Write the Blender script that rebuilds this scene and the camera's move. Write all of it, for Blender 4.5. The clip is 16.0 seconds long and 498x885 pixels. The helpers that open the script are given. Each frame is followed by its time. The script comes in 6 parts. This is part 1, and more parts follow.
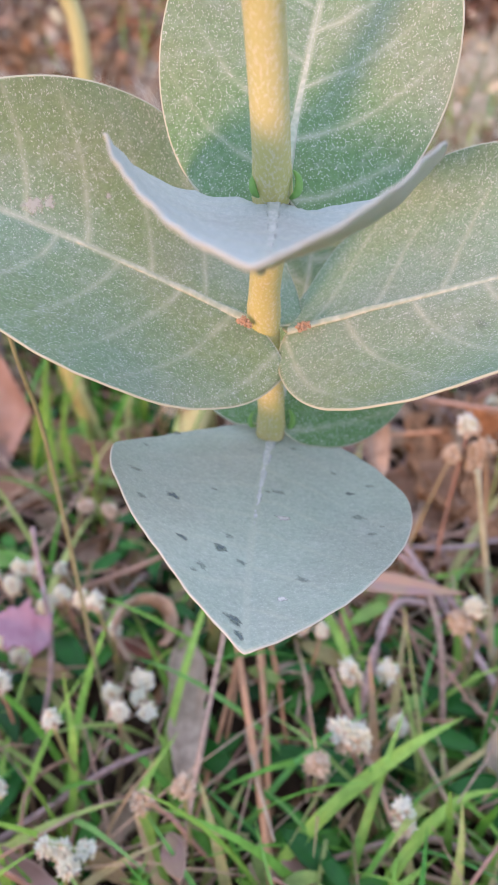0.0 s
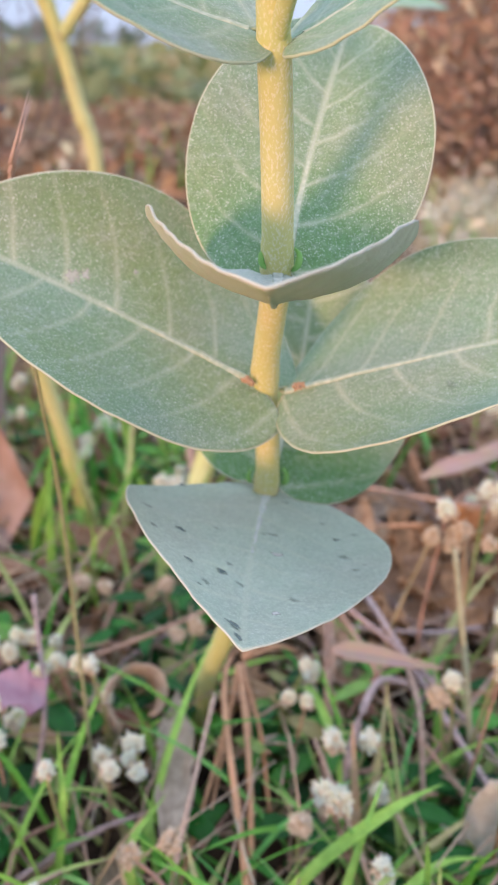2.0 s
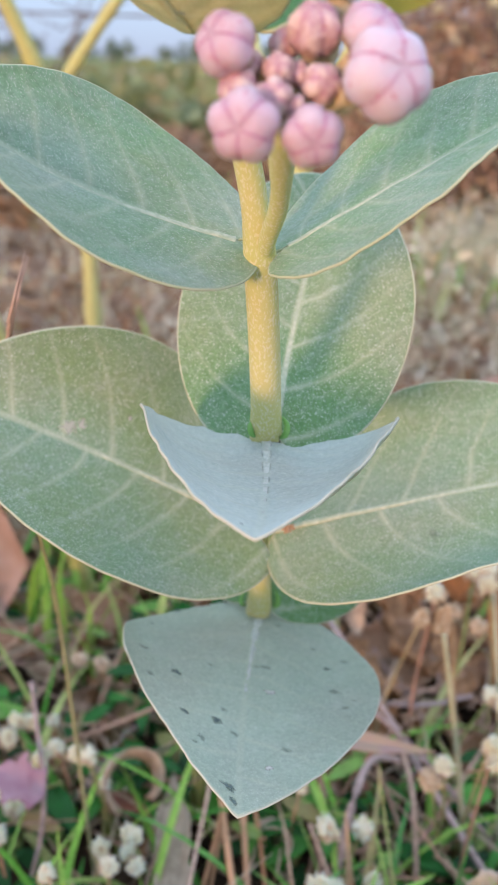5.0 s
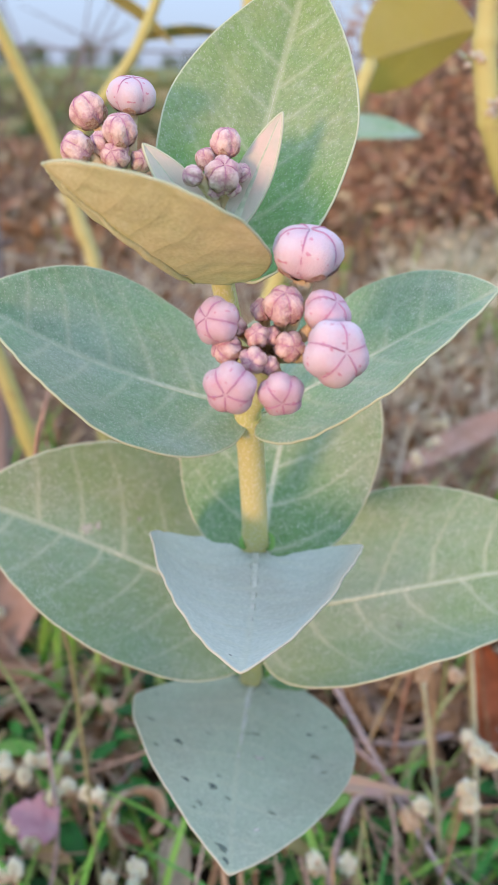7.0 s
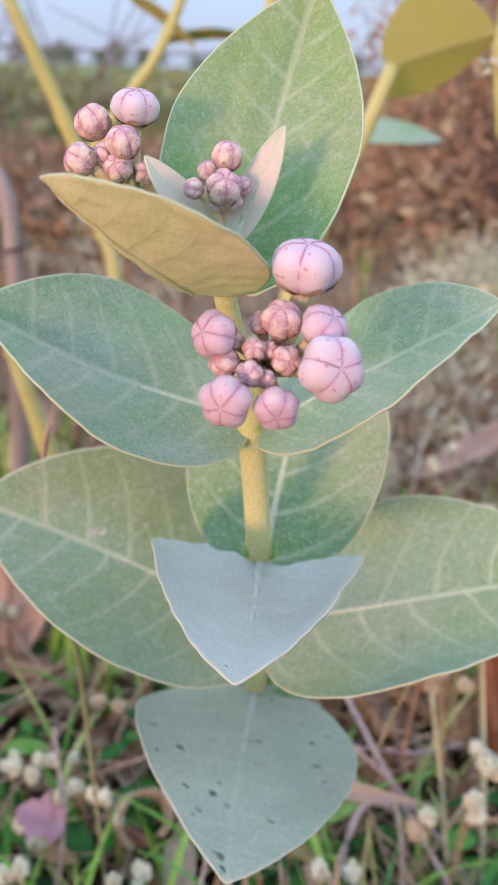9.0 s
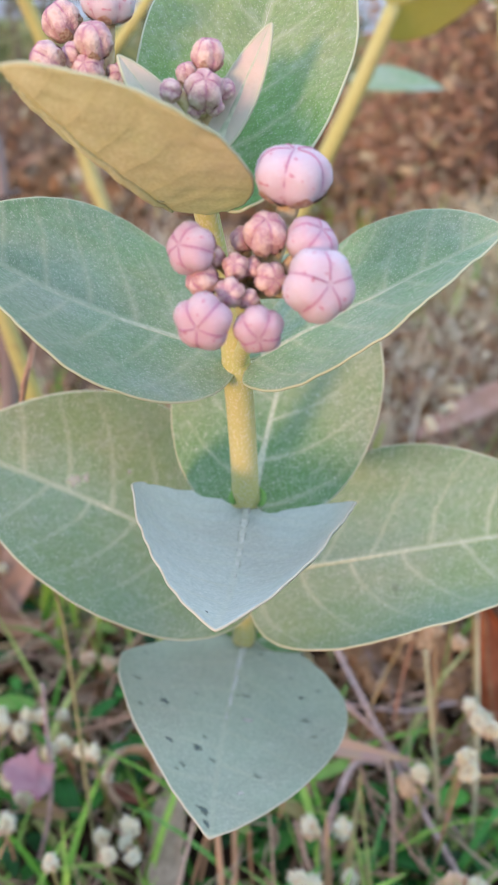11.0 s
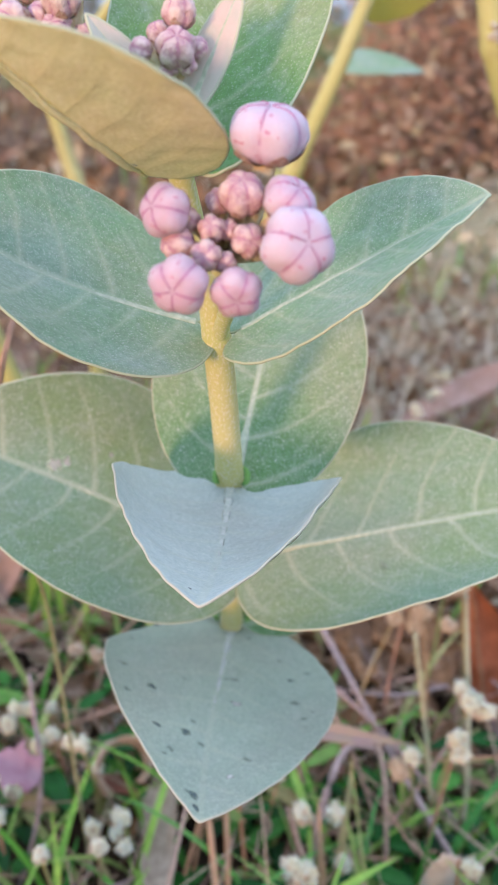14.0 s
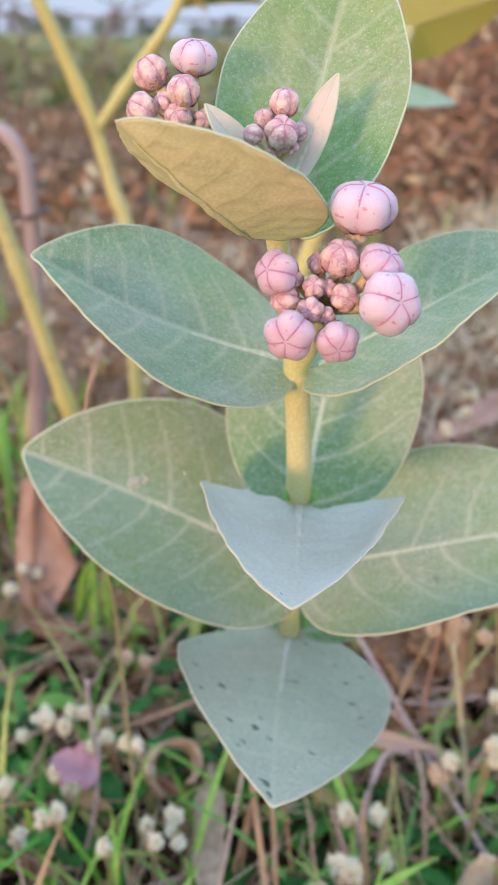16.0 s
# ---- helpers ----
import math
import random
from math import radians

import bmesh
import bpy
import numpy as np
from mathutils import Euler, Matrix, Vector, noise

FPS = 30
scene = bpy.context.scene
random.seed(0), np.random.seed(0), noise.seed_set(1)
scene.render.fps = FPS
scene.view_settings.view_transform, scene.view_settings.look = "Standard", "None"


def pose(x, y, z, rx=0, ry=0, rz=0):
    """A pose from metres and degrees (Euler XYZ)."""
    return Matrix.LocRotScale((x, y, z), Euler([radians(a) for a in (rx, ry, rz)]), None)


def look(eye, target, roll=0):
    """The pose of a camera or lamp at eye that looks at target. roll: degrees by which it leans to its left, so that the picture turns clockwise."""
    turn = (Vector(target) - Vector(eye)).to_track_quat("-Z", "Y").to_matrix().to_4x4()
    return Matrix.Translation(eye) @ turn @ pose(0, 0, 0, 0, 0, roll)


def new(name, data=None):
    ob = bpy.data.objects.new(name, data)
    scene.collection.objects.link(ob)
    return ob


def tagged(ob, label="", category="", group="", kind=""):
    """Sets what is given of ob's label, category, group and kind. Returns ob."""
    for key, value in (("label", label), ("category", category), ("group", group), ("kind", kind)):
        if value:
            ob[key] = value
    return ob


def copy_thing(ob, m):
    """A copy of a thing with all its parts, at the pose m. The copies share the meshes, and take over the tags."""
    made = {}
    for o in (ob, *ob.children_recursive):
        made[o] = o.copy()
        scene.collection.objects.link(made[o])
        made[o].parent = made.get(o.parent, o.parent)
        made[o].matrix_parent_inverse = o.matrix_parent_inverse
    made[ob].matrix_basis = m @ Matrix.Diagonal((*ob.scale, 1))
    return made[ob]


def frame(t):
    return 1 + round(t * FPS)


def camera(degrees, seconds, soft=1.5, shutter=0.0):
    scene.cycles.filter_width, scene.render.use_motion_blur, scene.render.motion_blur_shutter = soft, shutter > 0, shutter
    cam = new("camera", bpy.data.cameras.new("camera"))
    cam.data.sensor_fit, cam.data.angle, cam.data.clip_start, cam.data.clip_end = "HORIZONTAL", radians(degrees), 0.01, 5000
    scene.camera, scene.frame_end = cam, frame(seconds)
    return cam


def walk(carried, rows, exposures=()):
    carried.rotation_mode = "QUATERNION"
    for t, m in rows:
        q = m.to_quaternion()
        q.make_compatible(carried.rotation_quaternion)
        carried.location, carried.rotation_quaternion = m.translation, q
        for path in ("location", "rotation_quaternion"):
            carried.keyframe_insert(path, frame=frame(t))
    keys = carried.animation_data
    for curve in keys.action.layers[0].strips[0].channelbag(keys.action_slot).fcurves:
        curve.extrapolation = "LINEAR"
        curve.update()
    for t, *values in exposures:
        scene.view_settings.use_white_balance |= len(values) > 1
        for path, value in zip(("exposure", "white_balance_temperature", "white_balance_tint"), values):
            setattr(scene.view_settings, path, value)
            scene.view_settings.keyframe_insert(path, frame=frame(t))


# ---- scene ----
cam = camera(32.1, 16.0)
METRES, EYE, TILT, LEAN, TURN = 0.40, 0.34, -32.5, 0.0, 0.0
ROWS = [
    (0.0, 0.0, 0.0, 0.0, 0.0, 0.0, -0.0),
    (0.5, 0.0002, -0.0566, -0.0124, 0.03, 2.28, -0.58),
    (1.0, -0.0022, -0.1063, -0.0017, -0.47, 7.7, -1.16),
    (1.5, -0.0005, -0.1136, 0.0005, -0.79, 9.58, -1.51),
    (2.0, -0.0084, -0.0671, -0.0522, -1.01, 8.04, -1.71),
    (2.5, -0.0059, -0.0477, -0.1021, -1.61, 8.13, -1.91),
    (3.0, -0.0126, -0.1056, -0.0894, -2.11, 8.1, -1.67),
    (3.5, -0.0218, -0.1757, -0.1329, -1.96, 8.43, -1.5),
    (4.0, -0.014, -0.1966, -0.0419, -2.03, 8.96, -1.12),
    (4.5, -0.0107, -0.0905, 0.0275, -1.45, 8.77, -0.9),
    (7.0, -0.0061, -0.2096, 0.0927, -1.25, 9.24, -1.09),
    (7.5, -0.004, -0.2148, 0.1029, -1.09, 9.66, -1.46),
    (8.0, -0.0064, -0.2199, 0.1002, -0.45, 10.12, -1.8),
    (8.5, 0.0002, -0.218, 0.1003, -0.08, 9.85, -2.15),
    (11.0, 0.0127, -0.1794, 0.0876, -0.24, 6.95, -2.5),
    (11.5, 0.0184, -0.1922, 0.0971, -0.66, 7.1, -2.25),
    (12.0, 0.0171, -0.1979, 0.089, -0.99, 7.64, -1.63),
    (12.5, 0.0184, -0.1872, 0.0878, -1.04, 7.5, -1.3),
    (13.0, 0.0226, -0.1811, 0.0884, -1.09, 7.19, -1.13),
    (13.5, 0.0182, -0.1769, 0.0817, -1.05, 6.88, -1.11),
    (14.0, 0.0158, -0.1683, 0.0784, -0.96, 6.56, -1.3),
    (14.5, -0.0007, -0.185, 0.0857, -0.36, 6.14, -1.52),
    (15.0, -0.0089, -0.1944, 0.0884, 0.32, 6.44, -1.84),
    (15.5, -0.0073, -0.2281, 0.0815, 0.19, 7.14, -1.49),
    (16.0, -0.0212, -0.2307, 0.0752, 0.27, 7.5, -1.83),
]
walk(cam, [(t, pose(0, 0, EYE, TILT, LEAN, TURN) @ pose(METRES * x, METRES * y, METRES * z, 90 + pitch, roll, yaw)) for t, x, y, z, yaw, pitch, roll in ROWS],
     exposures=((0.0, 0.91, 5320, 22.5), (0.5, 0.87, 5370, 23.5), (1.5, 0.85, 5370, 10.5), (2.5, 0.97, 5370, 16.5), (3.0, 0.97, 5420, 14.5), (3.5, 0.95, 5420, 14.5), (4.5, 0.83, 5320, 8.5), (7.0, 0.69, 5320, 8.0), (8.5, 0.70, 5370, 11.5), (11.0, 0.71, 5340, 8.5), (14.5, 0.78, 5220, 11.0), (16.0, 0.79, 5400, 9.5)))

cam.data.dof.use_dof = True
cam.data.dof.focus_distance = 0.177
cam.data.dof.aperture_fstop = 27.0

# ---- world and light: the last daylight, a warm sun just above the field behind thin haze ----
SUN_AZ, SUN_EL = radians(-150), radians(5)
world = bpy.data.worlds.new("sky")
scene.world = world
world.use_nodes = True
wn = world.node_tree
sky = wn.nodes.new("ShaderNodeTexSky")
sky.sky_type = "NISHITA"
sky.sun_disc = False
sky.sun_elevation, sky.sun_rotation = SUN_EL, SUN_AZ
sky.air_density, sky.dust_density, sky.ozone_density = 1.0, 0.3, 3.0
# thin high cloud over the clear sky: palest overhead, lavender toward the horizon
wc = wn.nodes.new("ShaderNodeTexCoord")
ws = wn.nodes.new("ShaderNodeSeparateXYZ")
wn.links.new(wc.outputs["Generated"], ws.inputs[0])
wp = wn.nodes.new("ShaderNodeMath")
wp.operation, wp.use_clamp = "POWER", True
wp.inputs[1].default_value = 0.7
wn.links.new(ws.outputs[2], wp.inputs[0])
cloud = wn.nodes.new("ShaderNodeMix")
cloud.data_type = "RGBA"
cloud.inputs[6].default_value = (2.15, 2.22, 2.65, 1)
cloud.inputs[7].default_value = (6.6, 6.6, 6.9, 1)
wn.links.new(wp.outputs[0], cloud.inputs[0])
veil = wn.nodes.new("ShaderNodeMix")
veil.data_type = "RGBA"
veil.inputs[0].default_value = 0.85
wn.links.new(sky.outputs[0], veil.inputs[6])
wn.links.new(cloud.outputs[2], veil.inputs[7])
wn.links.new(veil.outputs[2], wn.nodes["Background"].inputs[0])
wn.nodes["Background"].inputs[1].default_value = 0.158
sun = new("sun", bpy.data.lights.new("sun", "SUN"))
sun.data.energy, sun.data.angle, sun.data.color = 1.95, radians(10), (1.0, 0.50, 0.22)
to_sun = Vector((math.sin(SUN_AZ) * math.cos(SUN_EL), math.cos(SUN_AZ) * math.cos(SUN_EL), math.sin(SUN_EL)))
sun.matrix_world = look(to_sun * 5, (0, 0, 0))


# ---- material helpers ----
class Mat:
    def __init__(self, name, rough=0.6, spec=0.3):
        self.m = bpy.data.materials.new(name)
        self.m.use_nodes = True
        self.nt = self.m.node_tree
        self.b = self.nt.nodes["Principled BSDF"]
        self.b.inputs["Roughness"].default_value = rough
        self.b.inputs["Specular IOR Level"].default_value = spec
        self.tc = self.nt.nodes.new("ShaderNodeTexCoord").outputs["Object"]

    def link(self, a, b):
        self.nt.links.new(a, b)

    def noise(self, scale, detail=2.0, rough=0.5, stretch=None):
        n = self.nt.nodes.new("ShaderNodeTexNoise")
        n.inputs["Scale"].default_value, n.inputs["Detail"].default_value, n.inputs["Roughness"].default_value = scale, detail, rough
        if stretch:
            mp = self.nt.nodes.new("ShaderNodeMapping")
            mp.inputs["Scale"].default_value = stretch
            self.link(self.tc, mp.inputs["Vector"])
            self.link(mp.outputs[0], n.inputs["Vector"])
        else:
            self.link(self.tc, n.inputs["Vector"])
        return n.outputs["Fac"]

    def ramp(self, fac, *stops):
        r = self.nt.nodes.new("ShaderNodeValToRGB")
        e = r.color_ramp.elements
        while len(e) < len(stops):
            e.new(0.5)
        for k, (p, c) in zip(e, stops):
            k.position = p
            k.color = (*c, 1) if isinstance(c, tuple) else (c, c, c, 1)
        self.link(fac, r.inputs[0])
        return r.outputs[0]

    def mix(self, fac, a, b, mode="MIX"):
        x = self.nt.nodes.new("ShaderNodeMix")
        x.data_type, x.blend_type = "RGBA", mode
        for v, i in ((fac, 0), (a, 6), (b, 7)):
            if isinstance(v, (int, float)):
                x.inputs[i].default_value = v if i == 0 else (v, v, v, 1)
            elif isinstance(v, tuple):
                x.inputs[i].default_value = (*v, 1)
            else:
                self.link(v, x.inputs[i])
        return x.outputs[2]

    def math(self, op, a, b=0.0):
        x = self.nt.nodes.new("ShaderNodeMath")
        x.operation = op
        for v, i in ((a, 0), (b, 1)):
            if isinstance(v, (int, float)):
                x.inputs[i].default_value = v
            else:
                self.link(v, x.inputs[i])
        return x.outputs[0]

    def attr(self, name):
        x = self.nt.nodes.new("ShaderNodeAttribute")
        x.attribute_name = name
        return x.outputs["Fac"]

    def random(self):
        return self.nt.nodes.new("ShaderNodeObjectInfo").outputs["Random"]

    def island(self):
        return self.nt.nodes.new("ShaderNodeNewGeometry").outputs["Random Per Island"]

    def color(self, c):
        if isinstance(c, tuple):
            self.b.inputs["Base Color"].default_value = (*c, 1)
        else:
            self.link(c, self.b.inputs["Base Color"])
        return self

    def bump(self, h, dist, strength=0.6):
        x = self.nt.nodes.new("ShaderNodeBump")
        x.inputs["Strength"].default_value, x.inputs["Distance"].default_value = strength, dist
        self.link(h, x.inputs["Height"])
        self.link(x.outputs[0], self.b.inputs["Normal"])
        return self

    def translucent(self, c, amount):
        t = self.nt.nodes.new("ShaderNodeBsdfTranslucent")
        if isinstance(c, tuple):
            t.inputs[0].default_value = (*c, 1)
        else:
            self.link(c, t.inputs[0])
        mx = self.nt.nodes.new("ShaderNodeMixShader")
        mx.inputs[0].default_value = amount
        self.link(self.b.outputs[0], mx.inputs[1])
        self.link(t.outputs[0], mx.inputs[2])
        self.link(mx.outputs[0], self.nt.nodes["Material Output"].inputs[0])
        return self


def vein_pattern(k):
    """Fine lateral veins of a blade, bending toward its tip, from its own coordinates."""
    u = k.math("ABSOLUTE", k.attr("across"))
    wobble = k.math("MULTIPLY", k.math("SUBTRACT", k.noise(35, 2), 0.5), 0.07)
    bend = k.math("MULTIPLY", u, k.math("ADD", k.math("MULTIPLY", u, 0.17), 0.10))
    a0 = k.math("ADD", k.math("SUBTRACT", k.attr("along"), bend), wobble)
    side = k.math("MULTIPLY", k.math("GREATER_THAN", k.attr("across"), 0.0), 0.45)
    f = k.math("FRACT", k.math("ADD", k.math("ADD", k.math("MULTIPLY", a0, 6.3), side), 4.2))
    d = k.math("MULTIPLY", k.math("ABSOLUTE", k.math("SUBTRACT", f, 0.5)), k.attr("length_mm"))
    line = k.ramp(k.math("MULTIPLY", d, 0.045), (0.0, 1.0), (0.022, 0.55), (0.07, 0.0))
    fine = k.math("MULTIPLY", k.math("SUBTRACT", 1.12, u), k.ramp(k.noise(260, 3), (0.30, 0.5), (0.6, 1.0)))
    main = k.ramp(k.math("MULTIPLY", k.math("MULTIPLY", u, k.attr("width_mm")), 0.1), (0.05, 0.75), (0.13, 0.0))
    return k.math("MAXIMUM", k.math("MULTIPLY", line, fine), main)


def blade_material(name, bloom, bloom2, green, veil, shown, through_light=0.16, specks=0.48):
    """Waxy leaf face: green blade under a patchy mealy whitish bloom, thinned where base shade is painted in."""
    k = Mat(name, 0.62, 0.25)
    k.b.inputs["Sheen Weight"].default_value, k.b.inputs["Sheen Roughness"].default_value = 0.10, 0.5
    patch = k.noise(38, 4, 0.6)
    grain = k.noise(900, 3, 0.6)
    fleck = k.ramp(k.noise(2700, 2, 0.55, (1, 1, 0.6)), (0.58, 0.0), (0.66, 1.0))
    soft = k.ramp(k.noise(420, 3, 0.6), (0.5, 0.0), (0.72, 1.0))
    zone = k.math("ADD", k.attr("olive"), k.math("MULTIPLY", k.math("SUBTRACT", patch, 0.5), 0.5))
    waxy = k.mix(k.ramp(zone, (0.28, 0.0), (0.72, 1.0)), bloom2, bloom)
    waxy = k.mix(k.ramp(k.noise(24, 3), (0.50, 0.0), (0.66, 0.35)), waxy, (0.43, 0.41, 0.34))
    # the bloom attribute drops where shade is painted green at a leaf's base
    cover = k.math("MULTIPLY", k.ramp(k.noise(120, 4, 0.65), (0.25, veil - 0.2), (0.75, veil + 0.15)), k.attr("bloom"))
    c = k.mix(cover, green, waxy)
    c = k.mix(k.math("MULTIPLY", soft, 0.25), c, (0.60, 0.64, 0.58))
    c = k.mix(k.math("MULTIPLY", fleck, specks), c, (0.72, 0.75, 0.68))
    c = k.mix(0.25, c, k.ramp(grain, (0.3, 0.25), (0.7, 0.75)), "OVERLAY")
    vein = vein_pattern(k)
    c = k.mix(k.math("MULTIPLY", vein, shown), c, (0.62, 0.65, 0.49))
    k.color(c)
    k.bump(k.mix(0.4, k.mix(0.5, grain, fleck), vein), 0.0004, 0.4)
    k.translucent(k.mix(1.0, c, (0.9, 1.0, 0.45), "MULTIPLY"), through_light)
    return k.m


leaf_green = blade_material("leaf_face_green", (0.29, 0.37, 0.19), (0.28, 0.39, 0.27), (0.12, 0.28, 0.07), 0.86, 0.64, specks=0.72)
leaf_grey = blade_material("leaf_face_grey", (0.48, 0.56, 0.44), (0.45, 0.54, 0.43), (0.28, 0.36, 0.26), 0.92, 0.36, specks=0.4)
leaf_dusty = blade_material("leaf_face_dusty", (0.31, 0.39, 0.22), (0.29, 0.38, 0.25), (0.09, 0.27, 0.06), 0.84, 0.68, specks=0.72)
leaf_pale = blade_material("leaf_face_pale", (0.58, 0.64, 0.60), (0.54, 0.61, 0.59), (0.36, 0.44, 0.38), 0.92, 0.24, 0.10)
leaf_teal = blade_material("leaf_face_upper", (0.27, 0.43, 0.24), (0.36, 0.48, 0.38), (0.08, 0.28, 0.08), 0.84, 0.48, 0.16, 0.42)
leaf_young = blade_material("leaf_face_young", (0.34, 0.43, 0.17), (0.32, 0.42, 0.20), (0.09, 0.33, 0.06), 0.86, 0.45, 0.20, 0.32)

k = Mat("leaf_underside", 0.8, 0.15)
c = k.mix(k.ramp(k.noise(70, 4, 0.6), (0.3, 0.0), (0.7, 1.0)), (0.72, 0.70, 0.42), (0.67, 0.71, 0.41))
c = k.mix(0.4, c, k.ramp(k.noise(1300, 3), (0.3, 0.3), (0.7, 0.72)), "OVERLAY")
vein = vein_pattern(k)
c = k.mix(k.math("MULTIPLY", vein, 0.35), c, (0.60, 0.58, 0.28))
leaf_under = k.color(c).bump(k.mix(0.5, k.noise(1300, 3), vein), 0.0005, 0.5).translucent((1.0, 0.85, 0.45), 0.05).m
k = Mat("grey_leaf_underside", 0.75, 0.2)
c = k.mix(k.ramp(k.noise(45, 4, 0.6), (0.35, 0.0), (0.65, 1.0)), (0.74, 0.78, 0.58), (0.80, 0.80, 0.64))
c = k.mix(0.4, c, k.ramp(k.noise(1300, 3), (0.3, 0.3), (0.7, 0.72)), "OVERLAY")
grey_under = k.color(k.mix(k.math("MULTIPLY", vein_pattern(k), 0.35), c, (0.50, 0.50, 0.32))).bump(k.noise(1300, 3), 0.0005, 0.5).translucent((0.55, 0.75, 0.42), 0.3).m
k = Mat("shrub_leaf_underside", 0.8, 0.15)
c = k.mix(k.ramp(k.noise(40, 4, 0.6), (0.3, 0.0), (0.7, 1.0)), (0.58, 0.54, 0.20), (0.64, 0.61, 0.30))
shrub_under = k.color(k.mix(k.math("MULTIPLY", vein_pattern(k), 0.5), c, (0.62, 0.58, 0.34))).bump(k.noise(900, 3), 0.0004, 0.4).translucent((0.80, 0.74, 0.20), 0.5).m
k = Mat("bract_face", 0.75, 0.2)
c = k.mix(k.ramp(k.noise(180, 3), (0.35, 0.0), (0.7, 1.0)), (0.60, 0.62, 0.50), (0.78, 0.64, 0.56))
bract_mat = k.color(c).bump(k.noise(1300, 3), 0.0003, 0.4).translucent((0.6, 0.55, 0.4), 0.2).m

k = Mat("leaf_margin", 0.7, 0.2)
leaf_margin = k.color(k.mix(k.noise(300, 3), (0.50, 0.54, 0.36), (0.60, 0.59, 0.44))).m
k = Mat("grey_margin", 0.7, 0.2)
grey_margin = k.color(k.mix(k.noise(300, 3), (0.50, 0.52, 0.40), (0.64, 0.60, 0.48))).m
k = Mat("green_margin", 0.7, 0.2)
green_margin = k.color(k.mix(k.noise(300, 3), (0.44, 0.52, 0.32), (0.56, 0.58, 0.42))).m
k = Mat("leaf_vein", 0.75, 0.2)
leaf_vein = k.color(k.mix(k.ramp(k.noise(800, 3), (0.4, 0.0), (0.6, 1.0)), (0.44, 0.50, 0.36), (0.62, 0.64, 0.52))).bump(k.noise(1500, 2), 0.0002, 0.5).m
k = Mat("grey_vein", 0.75, 0.2)
grey_vein = k.color(k.mix(k.ramp(k.noise(800, 3), (0.4, 0.0), (0.6, 1.0)), (0.50, 0.54, 0.48), (0.62, 0.64, 0.58))).bump(k.noise(1500, 2), 0.0002, 0.5).m
k = Mat("midrib", 0.75, 0.2)
midrib_mat = k.color(k.mix(k.ramp(k.noise(700, 3), (0.4, 0.0), (0.62, 1.0)), (0.45, 0.51, 0.36), (0.58, 0.61, 0.47))).bump(k.noise(1500, 2), 0.0002, 0.5).m

k = Mat("stem_skin", 0.6, 0.3)
c = k.mix(k.ramp(k.noise(45, 3), (0.35, 0.0), (0.65, 1.0)), (0.58, 0.55, 0.18), (0.64, 0.54, 0.22))
sep = k.nt.nodes.new("ShaderNodeSeparateXYZ")
k.link(k.tc, sep.inputs[0])
c = k.mix(k.ramp(k.math("ADD", sep.outputs[2], k.math("MULTIPLY", k.noise(60, 2), 0.05)), (0.28, 0.0), (0.39, 0.45)), c, (0.54, 0.60, 0.26))
c = k.mix(k.ramp(k.math("ADD", sep.outputs[2], k.math("MULTIPLY", k.noise(60, 2), 0.02)), (0.15, 0.75), (0.215, 0.0)), c, (0.50, 0.54, 0.17))
c = k.mix(k.math("MULTIPLY", k.ramp(k.noise(1700, 3, 0.6, (1, 1, 0.5)), (0.50, 0.0), (0.62, 1.0)), 0.45), c, (0.78, 0.74, 0.60))
stem_skin = k.color(c).bump(k.noise(900, 3), 0.0003, 0.5).m
k = Mat("shrub_stem_skin", 0.65, 0.3)
c = k.mix(k.ramp(k.noise(14, 4, 0.6, (1, 1, 0.5)), (0.35, 0.0), (0.7, 1.0)), (0.52, 0.50, 0.16), (0.56, 0.55, 0.26))
shrub_skin = k.color(k.mix(k.ramp(k.noise(160, 4), (0.55, 0.0), (0.75, 0.5)), c, (0.35, 0.24, 0.13))).bump(k.noise(300, 3), 0.0005, 0.5).m
k = Mat("node_tuft", 0.85, 0.1)
tuft_mat = k.color(k.mix(k.noise(1500, 3), (0.40, 0.23, 0.13), (0.62, 0.45, 0.30))).bump(k.noise(2500, 2), 0.0003, 0.8).m

def seam_fade(k, sep):
    """1 along the five seams of a bud, fading to 0 on its lobes."""
    th = k.math("MULTIPLY", k.math("ARCTAN2", sep.outputs[1], sep.outputs[0]), 5 / (2 * math.pi))
    d = k.math("ABSOLUTE", k.math("SUBTRACT", k.math("FRACT", k.math("ADD", th, 5.0)), 0.5))
    return k.ramp(d, (0.0, 1.0), (0.10, 0.45), (0.30, 0.0))


